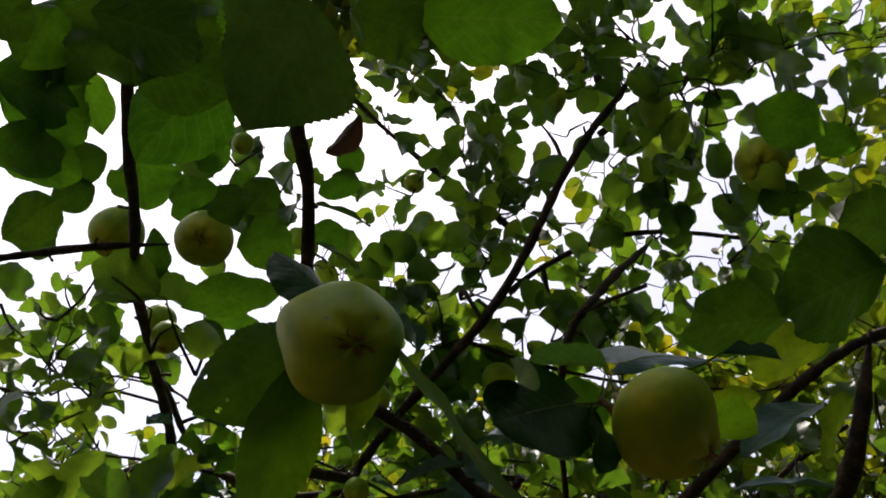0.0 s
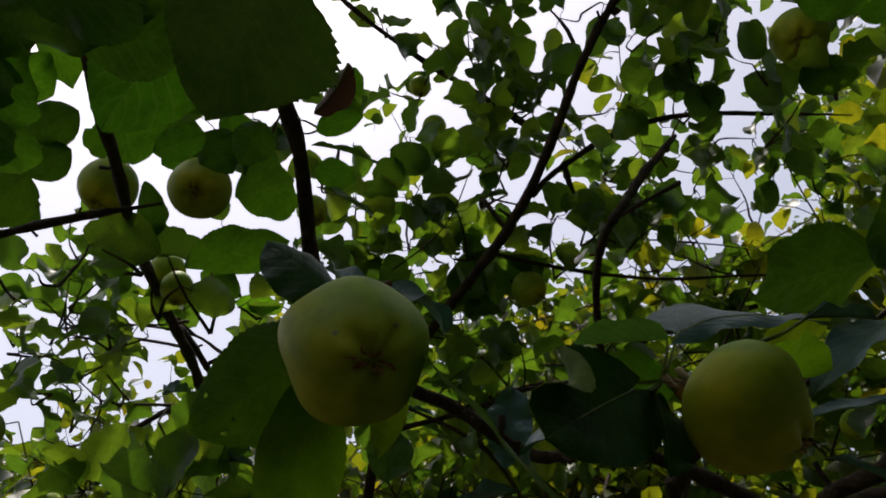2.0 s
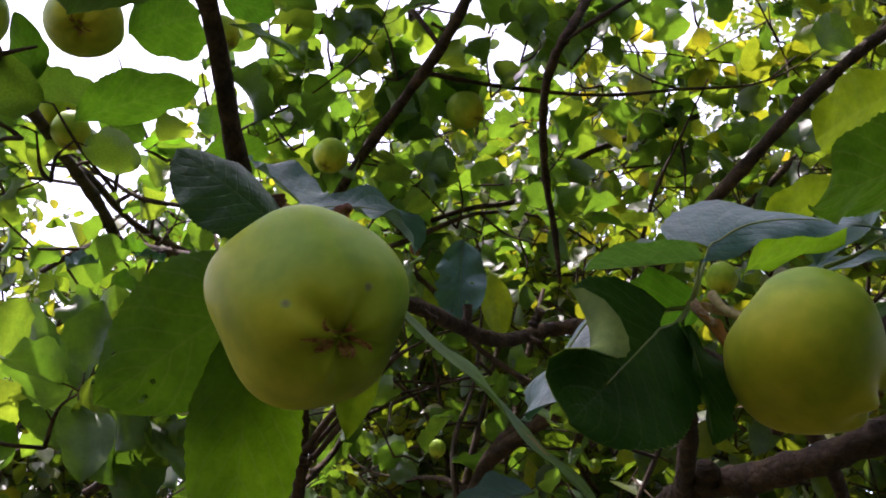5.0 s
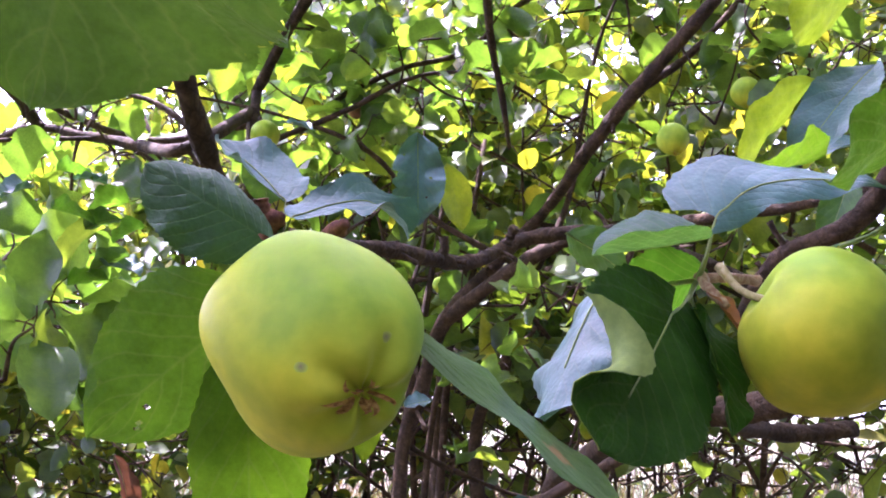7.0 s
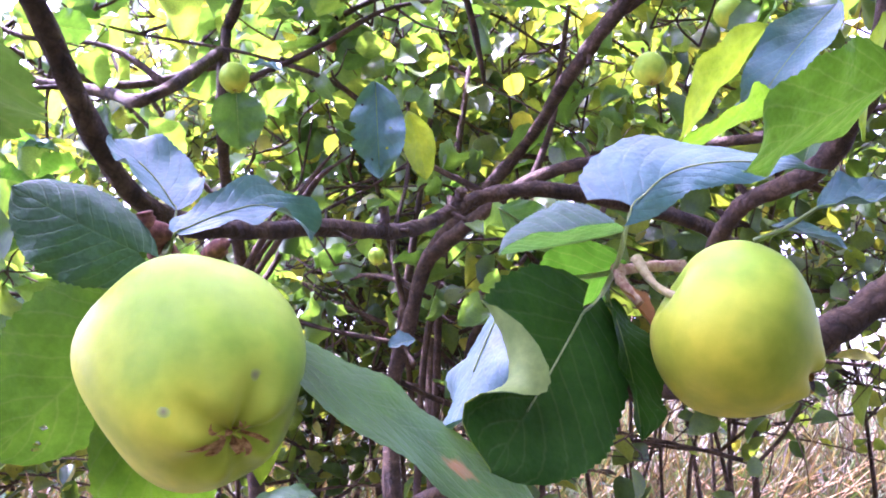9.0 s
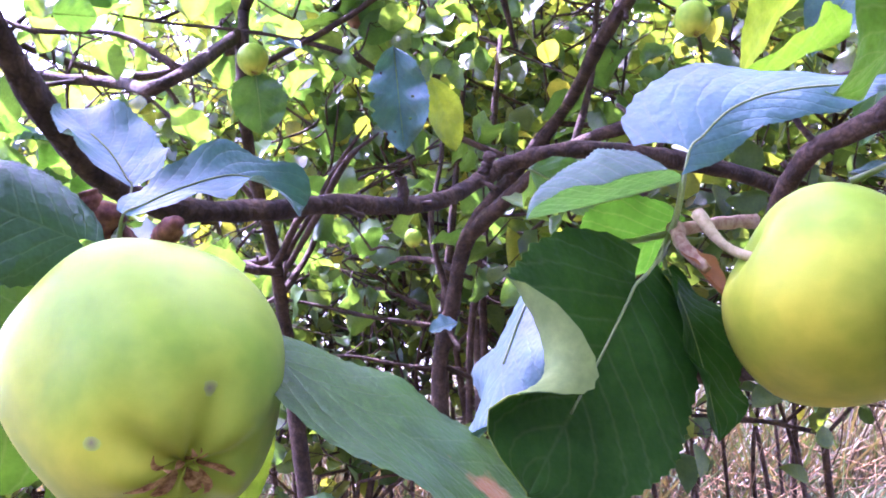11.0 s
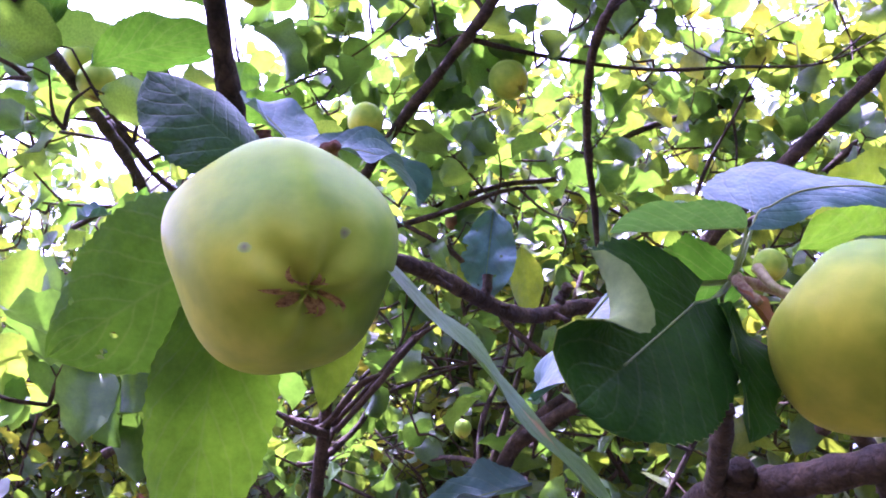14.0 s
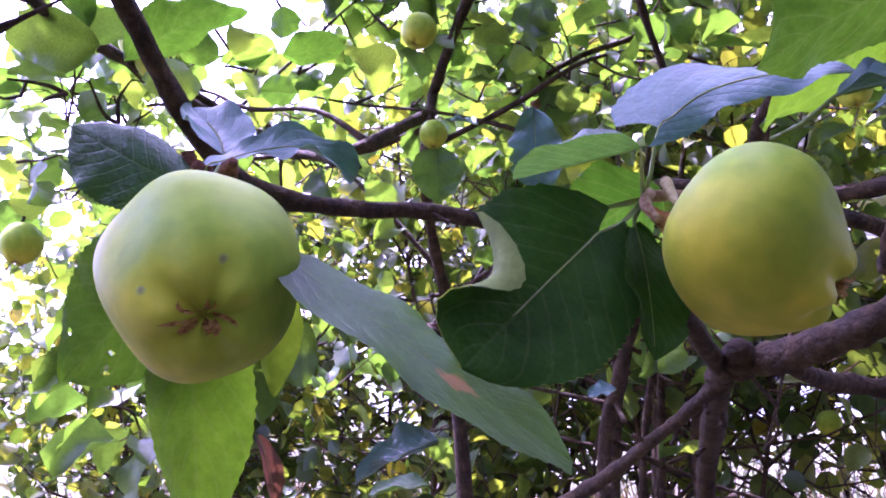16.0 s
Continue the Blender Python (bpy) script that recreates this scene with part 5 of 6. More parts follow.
def add_scar(ob, spot):
    """A small sunken grey-brown scar on the skin."""
    body = ob.children[0]
    m = ob.matrix_world.inverted()
    way = (m @ Vector(spot)).normalized()
    hit, place, normal, _ = body.ray_cast(way * 0.2, -way)
    side = normal.orthogonal().normalized()
    other = normal.cross(side)
    verts, faces = [normal * 0.00012], []
    for ring in (1, 2):
        for j in range(12):
            a = 2 * math.pi * j / 12
            r = 0.0011 * ring * (1 + 0.06 * math.sin(3 * a) + 0.08 * math.cos(2 * a))
            verts.append(side * r * math.cos(a) + other * r * math.sin(a) + normal * (0.00012 if ring == 1 else -0.00005))
    for j in range(12):
        k = (j + 1) % 12
        faces += [(0, 1 + j, 1 + k), (1 + j, 13 + j, 13 + k, 1 + k)]
    data = mesh("scar", verts, faces)
    data.materials.append(scar_grey)
    sc = new("scar", data)
    sc.parent, sc.location = ob, place
    tagged(sc, "small grey-brown corky scar")


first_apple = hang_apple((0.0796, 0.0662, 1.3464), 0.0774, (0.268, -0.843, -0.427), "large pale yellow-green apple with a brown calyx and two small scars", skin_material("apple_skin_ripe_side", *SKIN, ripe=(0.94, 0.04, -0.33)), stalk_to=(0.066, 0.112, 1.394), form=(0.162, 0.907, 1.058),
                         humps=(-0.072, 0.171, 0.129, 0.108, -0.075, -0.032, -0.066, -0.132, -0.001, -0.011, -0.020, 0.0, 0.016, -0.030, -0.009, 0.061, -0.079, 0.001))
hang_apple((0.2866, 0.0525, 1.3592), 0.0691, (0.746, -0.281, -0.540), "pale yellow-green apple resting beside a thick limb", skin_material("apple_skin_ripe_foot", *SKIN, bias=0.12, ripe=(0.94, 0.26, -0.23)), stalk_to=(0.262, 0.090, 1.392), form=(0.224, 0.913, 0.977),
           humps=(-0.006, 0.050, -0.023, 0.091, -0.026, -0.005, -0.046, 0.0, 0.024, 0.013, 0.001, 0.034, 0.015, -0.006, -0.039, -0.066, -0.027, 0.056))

for spot in ((0.093, 0.038, 1.349), (0.070, 0.037, 1.340)):
    add_scar(first_apple, spot)
hang_apple((-0.163, 0.554, 1.737), 0.075, (0.1, -0.75, -0.6), "yellow-green apple hanging beside a broad leaf")
hang_apple((-0.324, 0.709, 1.806), 0.080, (0, -0.3, -0.9), "yellow-green apple behind a dark shoot")
hang_apple((-0.254, 0.883, 1.787), 0.058, (0, -0.2, -0.95), "pale green unripe apple hanging among the leaves")
hang_apple((-0.222, 0.850, 1.748), 0.050, (0.2, -0.2, -0.9), "pale green unripe apple hanging among the leaves")
hang_apple((0.091, 1.254, 2.495), 0.055, (0.1, -0.6, -0.8), "small green apple hanging against the sky")
hang_apple((0.039, 1.197, 2.551), 0.050, (0, -0.3, -0.9), "small green apple hanging against the sky")
hang_apple((0.334, 1.091, 2.029), 0.066, (0.6, -0.5, -0.6), "yellow-green apple with a brown calyx")
hang_apple((0.115, 1.036, 1.869), 0.056, (-0.2, -0.4, -0.9), "pale green unripe apple hanging among the leaves")
hang_apple((0.136, 1.132, 1.735), 0.046, (0.1, -0.3, -0.9), "small round yellow-green apple on a leaf")
hang_apple((0.678, 0.838, 1.703), 0.045, (0, -0.3, -0.9), "small round yellow-green apple")
hang_apple((0.293, 1.465, 1.687), 0.046, (0, -0.3, -0.9), "small round yellow-green apple")
hang_apple((0.333, 1.447, 1.895), 0.032, (0, -0.3, -0.9), "small reddish brown shrivelled apple", skin_red)
hang_apple((-0.452, 1.422, 1.527), 0.065, (0, -0.3, -0.9), "pale green unripe apple hanging among the leaves")
hang_apple((-0.470, 1.041, 1.539), 0.062, (0, -0.3, -0.9), "pale green unripe apple hanging among the leaves")
hang_apple((0.557, 0.473, 2.153), 0.080, (-0.3, -0.5, -0.8), "yellow-green apple under broad leaves")
hang_apple((0.691, 0.590, 2.790), 0.055, (0, -0.3, -0.9), "pale green unripe apple hanging among the leaves")
hang_apple((0.990, 1.774, 1.277), 0.055, (0, -0.3, -0.9), "small pale yellow apple low in the thicket")
hang_apple((-0.273, 1.658, 1.662), 0.045, (0, -0.3, -0.9), "pale green unripe apple hanging among the leaves")
hang_apple((0.544, 1.547, 1.572), 0.034, (0, -0.3, -0.9), "pale green unripe apple hanging among the leaves")
hang_apple((0.793, 1.589, 1.529), 0.030, (0, -0.3, -0.9), "pale green unripe apple hanging among the leaves")
hang_apple((0.900, 0.982, 1.846), 0.050, (0, -0.3, -0.9), "pale green unripe apple hanging among the leaves")
hang_apple((0.381, 1.262, 1.473), 0.030, (0, -0.3, -0.9), "pale green unripe apple hanging among the leaves")
hang_apple((0.570, 1.394, 1.999), 0.055, (0, -0.3, -0.9), "pale green unripe apple hanging among the leaves")
hang_apple((-0.204, 0.633, 1.986), 0.035, (0, -0.3, -0.9), "pale green unripe apple hanging among the leaves")
hang_apple((-0.064, 0.835, 1.924), 0.050, (0.5, -0.3, -0.6), "pale green unripe apple hanging among the leaves")


# ---- leafy sprays of the front tree ----
SPRAY_SHAPES = [blade_mesh("leaf", 1.0, 0.80 + 0.03 * k, cup=0.2 + 0.12 * k, bend=0.3 + 0.3 * k, twist=0.25 * (k - 2), wave=0.04 + 0.01 * k, seed=50 + k, rows=18, cols=6, teeth=0.05) for k in range(5)]
for shape in SPRAY_SHAPES:
    shape.materials.append(leaf_mid)
SINGLE = [0]
REST = []
STEMS = []
TWIGS = []


def sprays(rows, seed, dense):
    """Bent twigs from one root, leaves on short stalks along them and a rosette at each tip; rows: x, y, z, spread, number of leaves."""
    rng = random.Random(seed)
    for x, y, z, spread, count in rows:
        c = np.array((x, y, z))
        root = c + wild(rng, spread * 0.3) + np.array((0, 0.02, -spread * 0.6))
        number = round(count * dense)
        twigs = max(2, number // 6)
        for k in range(twigs):
            way = wild(rng)
            way = way / np.linalg.norm(way) * rng.uniform(0.8, 1.7) * spread
            end = c + way
            knee = 0.5 * (root + end) + wild(rng, spread * 0.16)
            run = [(*root, 0.0026), (*knee, 0.0019), (*end, 0.0011)]
            TWIGS.append(run)
            line = spline(run, 6)
            along = (end - knee) / (np.linalg.norm(end - knee) + 1e-9)
            for m in range(round(number / twigs)):
                u = 1.0 if m < 3 else rng.uniform(0.35, 0.95)
                p = line[min(len(line) - 1, int(u * (len(line) - 1)))][:3]
                out = wild(rng)
                out = out - along * (out @ along) * 0.6 + along * (0.5 if u == 1.0 else 0.2) + np.array((0, 0, -0.2))
                out = out / np.linalg.norm(out)
                base = p + out * rng.uniform(0.012, 0.03)
                up = np.array((0, 0.2, 1.0)) + wild(rng, 0.5)
                size = rng.uniform(0.052, 0.092)
                if SINGLE[0] < 290:
                    SINGLE[0] += 1
                    ob = part("leaf", rng.choice(SPRAY_SHAPES), leaf_mid, tree)
                    ob.matrix_world = frame_of(base, base + out, up) @ Matrix.Scale(size, 4)
                else:
                    REST.append((base, out, up, size, size * rng.uniform(0.75, 0.98)))
                STEMS.append([(*p, 0.0011), (*(0.5 * (p + base) + wild(rng, 0.002)), 0.0009), (*base, 0.0007)])


sprays([
    (-0.23, 0.71, 2.06, 0.04, 5),
    (-0.19, 0.81, 2.08, 0.05, 7),
    (-0.12, 0.87, 2.16, 0.05, 8),
    (-0.06, 0.91, 2.12, 0.05, 6),
    (-0.07, 0.86, 2.02, 0.04, 4),
    (-0.24, 0.66, 1.96, 0.02, 2),
    (-0.18, 0.61, 1.86, 0.04, 3),
    (-0.38, 0.61, 1.71, 0.03, 2),
    (-0.42, 0.76, 1.69, 0.04, 4),
    (-0.35, 0.73, 1.72, 0.04, 4),
    (-0.46, 1.01, 1.70, 0.05, 5),
    (-0.43, 1.16, 1.67, 0.06, 6),
    (-0.40, 1.20, 1.78, 0.05, 6),
    (-0.28, 1.27, 1.69, 0.05, 6),
    (-0.15, 1.19, 1.79, 0.05, 5),
    (-0.11, 1.24, 1.73, 0.06, 7),
    (-0.30, 1.06, 1.64, 0.01, 1),
    (-0.43, 1.41, 1.68, 0.07, 9),
    (-0.16, 0.57, 1.59, 0.03, 3),
    (-0.14, 0.65, 1.65, 0.04, 3),
    (-0.17, 0.45, 1.58, 0.02, 2),
    (-0.23, 1.31, 1.57, 0.08, 9),
    (-0.46, 1.53, 1.62, 0.08, 9),
    (-0.21, 1.24, 1.48, 0.07, 8),
    (-0.37, 1.37, 1.48, 0.07, 8),
    (0.01, 1.11, 2.15, 0.04, 4),
    (0.06, 1.10, 2.16, 0.04, 4),
    (0.04, 1.19, 1.98, 0.05, 6),
    (-0.06, 0.86, 1.83, 0.03, 1),
    (-0.02, 0.87, 1.77, 0.03, 3),
    (-0.10, 0.88, 1.77, 0.04, 3),
    (-0.16, 0.87, 1.81, 0.04, 4),
    (-0.09, 1.08, 1.80, 0.03, 3),
    (-0.44, 1.21, 1.76, 0.07, 9),
    (-0.49, 1.17, 1.94, 0.05, 5),
    (-0.01, 1.30, 2.09, 0.05, 5),
    (-0.47, 1.19, 1.85, 0.06, 5),
    (-0.53, 1.46, 1.61, 0.07, 9),
], 31, 0.6)
sprays([
    (0.14, 0.97, 2.50, 0.07, 7),
    (-0.05, 1.05, 2.57, 0.03, 2),
    (0.04, 1.20, 2.55, 0.06, 5),
    (0.04, 1.24, 2.42, 0.02, 1),
    (0.25, 1.01, 2.46, 0.09, 8),
    (0.24, 1.08, 2.37, 0.06, 4),
    (0.25, 1.14, 2.30, 0.06, 5),
    (0.08, 1.14, 2.14, 0.07, 7),
    (0.21, 1.13, 2.16, 0.09, 10),
    (0.37, 1.12, 2.16, 0.08, 8),
    (-0.08, 1.06, 2.72, 0.05, 4),
    (0.02, 1.04, 2.74, 0.05, 5),
    (0.19, 0.93, 2.72, 0.06, 5),
], 32, 2.1)
sprays([
    (0.31, 0.84, 2.66, 0.04, 3),
    (0.33, 0.90, 2.59, 0.04, 2),
    (0.41, 0.80, 2.70, 0.07, 7),
    (0.53, 0.83, 2.51, 0.07, 7),
    (0.42, 0.84, 2.49, 0.06, 5),
    (0.46, 0.57, 2.50, 0.08, 8),
    (0.52, 1.17, 2.42, 0.09, 9),
    (0.57, 1.02, 2.43, 0.05, 3),
    (0.55, 1.07, 2.22, 0.08, 8),
    (0.62, 0.96, 2.35, 0.04, 2),
    (0.63, 0.70, 2.19, 0.04, 4),
    (0.78, 0.83, 2.34, 0.06, 4),
    (1.02, 0.95, 3.44, 0.14, 24),
    (0.55, 0.57, 2.66, 0.10, 10),
    (0.40, 0.66, 2.72, 0.08, 8),
    (0.57, 0.42, 2.22, 0.03, 2),
    (0.66, 0.43, 2.21, 0.03, 3),
    (0.61, 0.49, 2.12, 0.03, 3),
    (0.53, 0.50, 2.12, 0.02, 1),
    (0.89, 0.72, 2.16, 0.06, 5),
], 33, 1.75)
sprays([
    (0.65, 0.94, 2.37, 0.05, 5),
    (0.65, 1.06, 2.35, 0.04, 3),
    (0.80, 1.13, 2.40, 0.07, 7),
    (0.90, 1.09, 2.47, 0.08, 8),
    (1.01, 1.05, 2.52, 0.06, 6),
    (1.02, 1.19, 2.46, 0.06, 6),
    (0.80, 1.29, 2.31, 0.06, 5),
    (0.96, 1.35, 2.39, 0.08, 7),
    (0.49, 0.96, 2.13, 0.04, 2),
    (0.41, 0.97, 2.13, 0.03, 2),
    (0.57, 1.07, 2.13, 0.04, 3),
    (0.53, 1.14, 2.44, 0.06, 6),
], 34, 1.25)
sprays([
    (0.01, 1.21, 2.17, 0.06, 8),
    (0.13, 1.30, 2.19, 0.08, 9),
    (0.21, 1.25, 2.27, 0.07, 8),
    (0.05, 1.26, 2.07, 0.07, 8),
    (0.21, 1.32, 2.14, 0.08, 9),
    (-0.02, 1.26, 2.09, 0.04, 5),
    (0.31, 1.29, 2.18, 0.06, 7),
    (0.46, 1.37, 2.22, 0.07, 8),
    (0.48, 1.42, 2.11, 0.09, 9),
    (0.65, 1.38, 2.15, 0.09, 9),
    (0.76, 1.34, 2.22, 0.09, 8),
    (0.31, 1.45, 2.09, 0.09, 9),
    (0.10, 1.38, 2.04, 0.06, 6),
    (0.88, 1.33, 2.21, 0.09, 8),
    (0.98, 1.26, 2.34, 0.07, 7),
    (0.24, 1.16, 2.46, 0.04, 4),
    (0.25, 1.20, 2.38, 0.04, 4),
    (0.45, 1.58, 2.02, 0.10, 10),
    (0.29, 1.53, 1.92, 0.09, 8),
], 35, 1.75)
sprays([
    (0.31, 0.70, 2.66, 0.07, 6),
    (0.22, 0.80, 2.71, 0.06, 5),
    (0.46, 0.77, 2.58, 0.06, 5),
    (0.54, 0.68, 2.53, 0.06, 4),
    (0.60, 0.61, 2.62, 0.07, 6),
    (0.49, 0.92, 2.48, 0.06, 5),
    (0.56, 0.73, 2.46, 0.04, 3),
    (0.21, 1.00, 2.62, 0.06, 5),
    (0.36, 1.02, 2.44, 0.06, 5),
    (0.57, 0.91, 2.41, 0.04, 2),
], 36, 1.3)
sprays([
    (0.36, 0.61, 2.63, 0.07, 7),
    (0.45, 0.64, 2.59, 0.07, 7),
    (0.47, 0.52, 2.54, 0.07, 7),
    (0.56, 0.51, 2.52, 0.07, 7),
    (0.66, 0.49, 2.62, 0.07, 7),
    (0.77, 0.55, 2.67, 0.07, 7),
    (0.79, 0.47, 2.70, 0.07, 7),
    (0.50, 0.52, 2.41, 0.07, 7),
    (0.60, 0.47, 2.41, 0.07, 7),
], 37, 0.7)


sprays([
    (0.56, 1.48, 1.16, 0.05, 4),
    (0.53, 1.89, 1.42, 0.06, 5),
    (0.12, 1.72, 1.21, 0.07, 6),
    (0.19, 1.84, 2.21, 0.09, 8),
    (0.35, 1.95, 2.17, 0.10, 9),
    (0.49, 1.81, 2.21, 0.10, 9),
    (0.62, 1.94, 2.10, 0.10, 9),
    (0.46, 2.09, 2.06, 0.10, 8),
    (0.25, 2.09, 2.09, 0.09, 8),
    (0.88, 1.06, 1.98, 0.06, 6),
    (0.93, 0.90, 1.94, 0.06, 6),
    (0.95, 0.81, 1.82, 0.06, 6),
    (0.94, 1.06, 1.87, 0.06, 6),
    (0.89, 1.19, 1.95, 0.06, 6),
    (1.02, 0.84, 1.93, 0.06, 6),
    (0.21, 1.31, 1.91, 0.06, 7),
    (0.37, 1.18, 1.93, 0.07, 8),
    (0.48, 1.31, 1.83, 0.07, 8),
    (0.31, 1.44, 1.84, 0.06, 7),
    (0.48, 1.16, 1.93, 0.06, 8),
    (0.34, 1.41, 1.92, 0.07, 8),
    (0.21, 1.27, 2.00, 0.06, 7),
    (0.44, 1.39, 1.94, 0.07, 7),
], 38, 1.5)
sprays([
    (-0.23, 0.75, 1.42, 0.05, 5),
    (-0.13, 0.68, 1.44, 0.06, 7),
    (-0.08, 0.75, 1.42, 0.06, 7),
    (-0.16, 0.64, 1.37, 0.06, 7),
    (-0.10, 0.80, 1.37, 0.06, 7),
    (-0.02, 0.86, 1.41, 0.06, 6),
    (-0.23, 0.83, 1.35, 0.06, 6),
], 39, 1.4)
sprays([row for row in TIPS if 1.3 < row[2] < 1.9], 40, 1.0)


def scatter_blades(name, places):
    """Many curved, toothed leaves in one mesh; places: rows of base, direction, upward face, length, width."""
    models = [blade_mesh("model", 1.0, 0.9, cup=0.2 + 0.12 * k, bend=0.3 + 0.35 * k, twist=0.3 * (k - 1.5), wave=0.05, seed=70 + k, rows=10, cols=4, teeth=0.06) for k in range(4)]
    shapes = [(np.array([v.co[:] for v in m.vertices]), [tuple(p.vertices) for p in m.polygons]) for m in models]
    for m in models:
        bpy.data.meshes.remove(m)
    verts, faces = [], []
    for k, (base, y, z, size, width) in enumerate(places):
        local, quads = shapes[k % 4]
        y = y / np.linalg.norm(y)
        z = z - y * (z @ y)
        z = z / np.linalg.norm(z)
        x = np.cross(y, z)
        n = len(verts)
        verts += (base + local * np.array((width, size, size)) @ np.array((x, y, z))).tolist()
        faces += [tuple(i + n for i in q) for q in quads]
    return mesh(name, verts, faces)


def join_tubes(name, runs, sides, steps, rng):
    verts, faces = [], []
    for run in runs:
        v, f = tube_arrays(run, sides, steps, 0.1, rng)
        n = len(verts)
        verts += v
        faces += [tuple(i + n for i in face) for face in f]
    return mesh(name, verts, faces)


part("twig_mass", join_tubes("twig_mass", TWIGS, 5, 4, rng_tree), bark, tree, "thin dark twigs that carry the leaves", "stuff")
part("stalk_mass", join_tubes("stalk_mass", STEMS, 4, 2, rng_tree), bark, tree, "thin green-brown leaf stalks", "stuff")
if REST:
    part("crown", scatter_blades("crown", REST), leaf_crown, tree, "broad green leaves of the upper crown", "stuff")


# ---- the thicket behind ----
def thicket_tree(x, y, height, spread, seed, stems=3, leaves=1500, low=0.75, label="apple tree with thin dark stems and yellow-green leaves"):
    """A bushy tree: a few stems from one root, limbs, twigs and leaves along the twigs."""
    rng = random.Random(seed)
    ob = new("apple_tree")
    ob.location = (x, y, 0)
    bpy.context.view_layer.update()
    tagged(ob, label, "tree", group="trees of the thicket")
    limbs, twigs, spots = [], [], []
    for s in range(stems):
        a = 2 * math.pi * (s + rng.random()) / stems
        lean = np.array((math.cos(a), math.sin(a), 0)) * spread * rng.uniform(0.25, 0.6)
        r = rng.uniform(0.008, 0.017)
        h = height * rng.uniform(0.75, 1.0)
        pts = []
        for k in range(6):
            u = k / 5
            p = np.array((x, y, -0.05)) + np.array((0, 0, h * u)) + lean * u**1.4 + wild(rng, 0.03 * (k > 0)) + np.array((math.cos(a), math.sin(a), 0)) * 0.05
            pts.append((*p, r * (1 - 0.8 * u)))
        verts, faces = tube_arrays(pts, 8, 4, 0.14, rng)
        part("stem", mesh("stem", verts, faces), bark_far, ob)
        rows = spline(pts, 4)
        for k in range(4, len(rows)):
            for _ in range(2):
                if rows[k][2] < low * 0.68:
                    continue
                b = rng.uniform(0, 2 * math.pi)
                way = np.array((math.cos(b), math.sin(b), rng.uniform(-0.2, 0.9)))
                size = spread * rng.uniform(0.35, 0.8)
                q = rows[k][:3]
                run = [(*q, rows[k][3] * 0.5 + 0.0025)]
                for m in range(1, 4):
                    q = q + way * size / 3 + wild(rng, 0.035)
                    way = way + wild(rng, 0.25) + np.array((0, 0, 0.05))
                    run.append((*q, max(0.0018, (rows[k][3] * 0.5 + 0.0025) * (1 - m / 3.6))))
                limbs.append(run)
                fine = spline(run, 3)
                for m in range(2, len(fine)):
                    w2 = wild(rng)
                    w2 = w2 / np.linalg.norm(w2) * rng.uniform(0.06, 0.22)
                    tip = fine[m][:3] + w2
                    twigs.append([(*fine[m][:3], 0.0022), (*(fine[m][:3] + w2 * 0.5 + wild(rng, 0.012)), 0.0017), (*tip, 0.0010)])
                    for u in (0.35, 0.6, 0.8, 1.0):
                        spots.append(fine[m][:3] + w2 * u)
    part("branch_tangle", join_tubes("branch_tangle", limbs, 5, 2, rng), bark_far, ob, "thin dark crossing branches", "stuff")
    part("twig_tangle", join_tubes("twig_tangle", twigs, 3, 1, rng), bark_far, ob, "fine bare twigs", "stuff")
    rng.shuffle(spots)
    places = []
    for p in (spots * 6)[: round(leaves * 0.6)]:
        if p[2] < low and rng.random() > 0.22:
            continue
        way = wild(rng) + np.array((0, 0, -0.3))
        size = rng.uniform(0.045, 0.085)
        up = np.array((0, 0, 1.0)) + wild(rng, 0.6)
        places.append((p + wild(rng, 0.02), way, up, size, size * rng.uniform(0.7, 1.0)))
    part("crown", scatter_mesh("crown", places), leaf_mass, ob, "sunlit yellow-green and dark green leaves", "stuff")


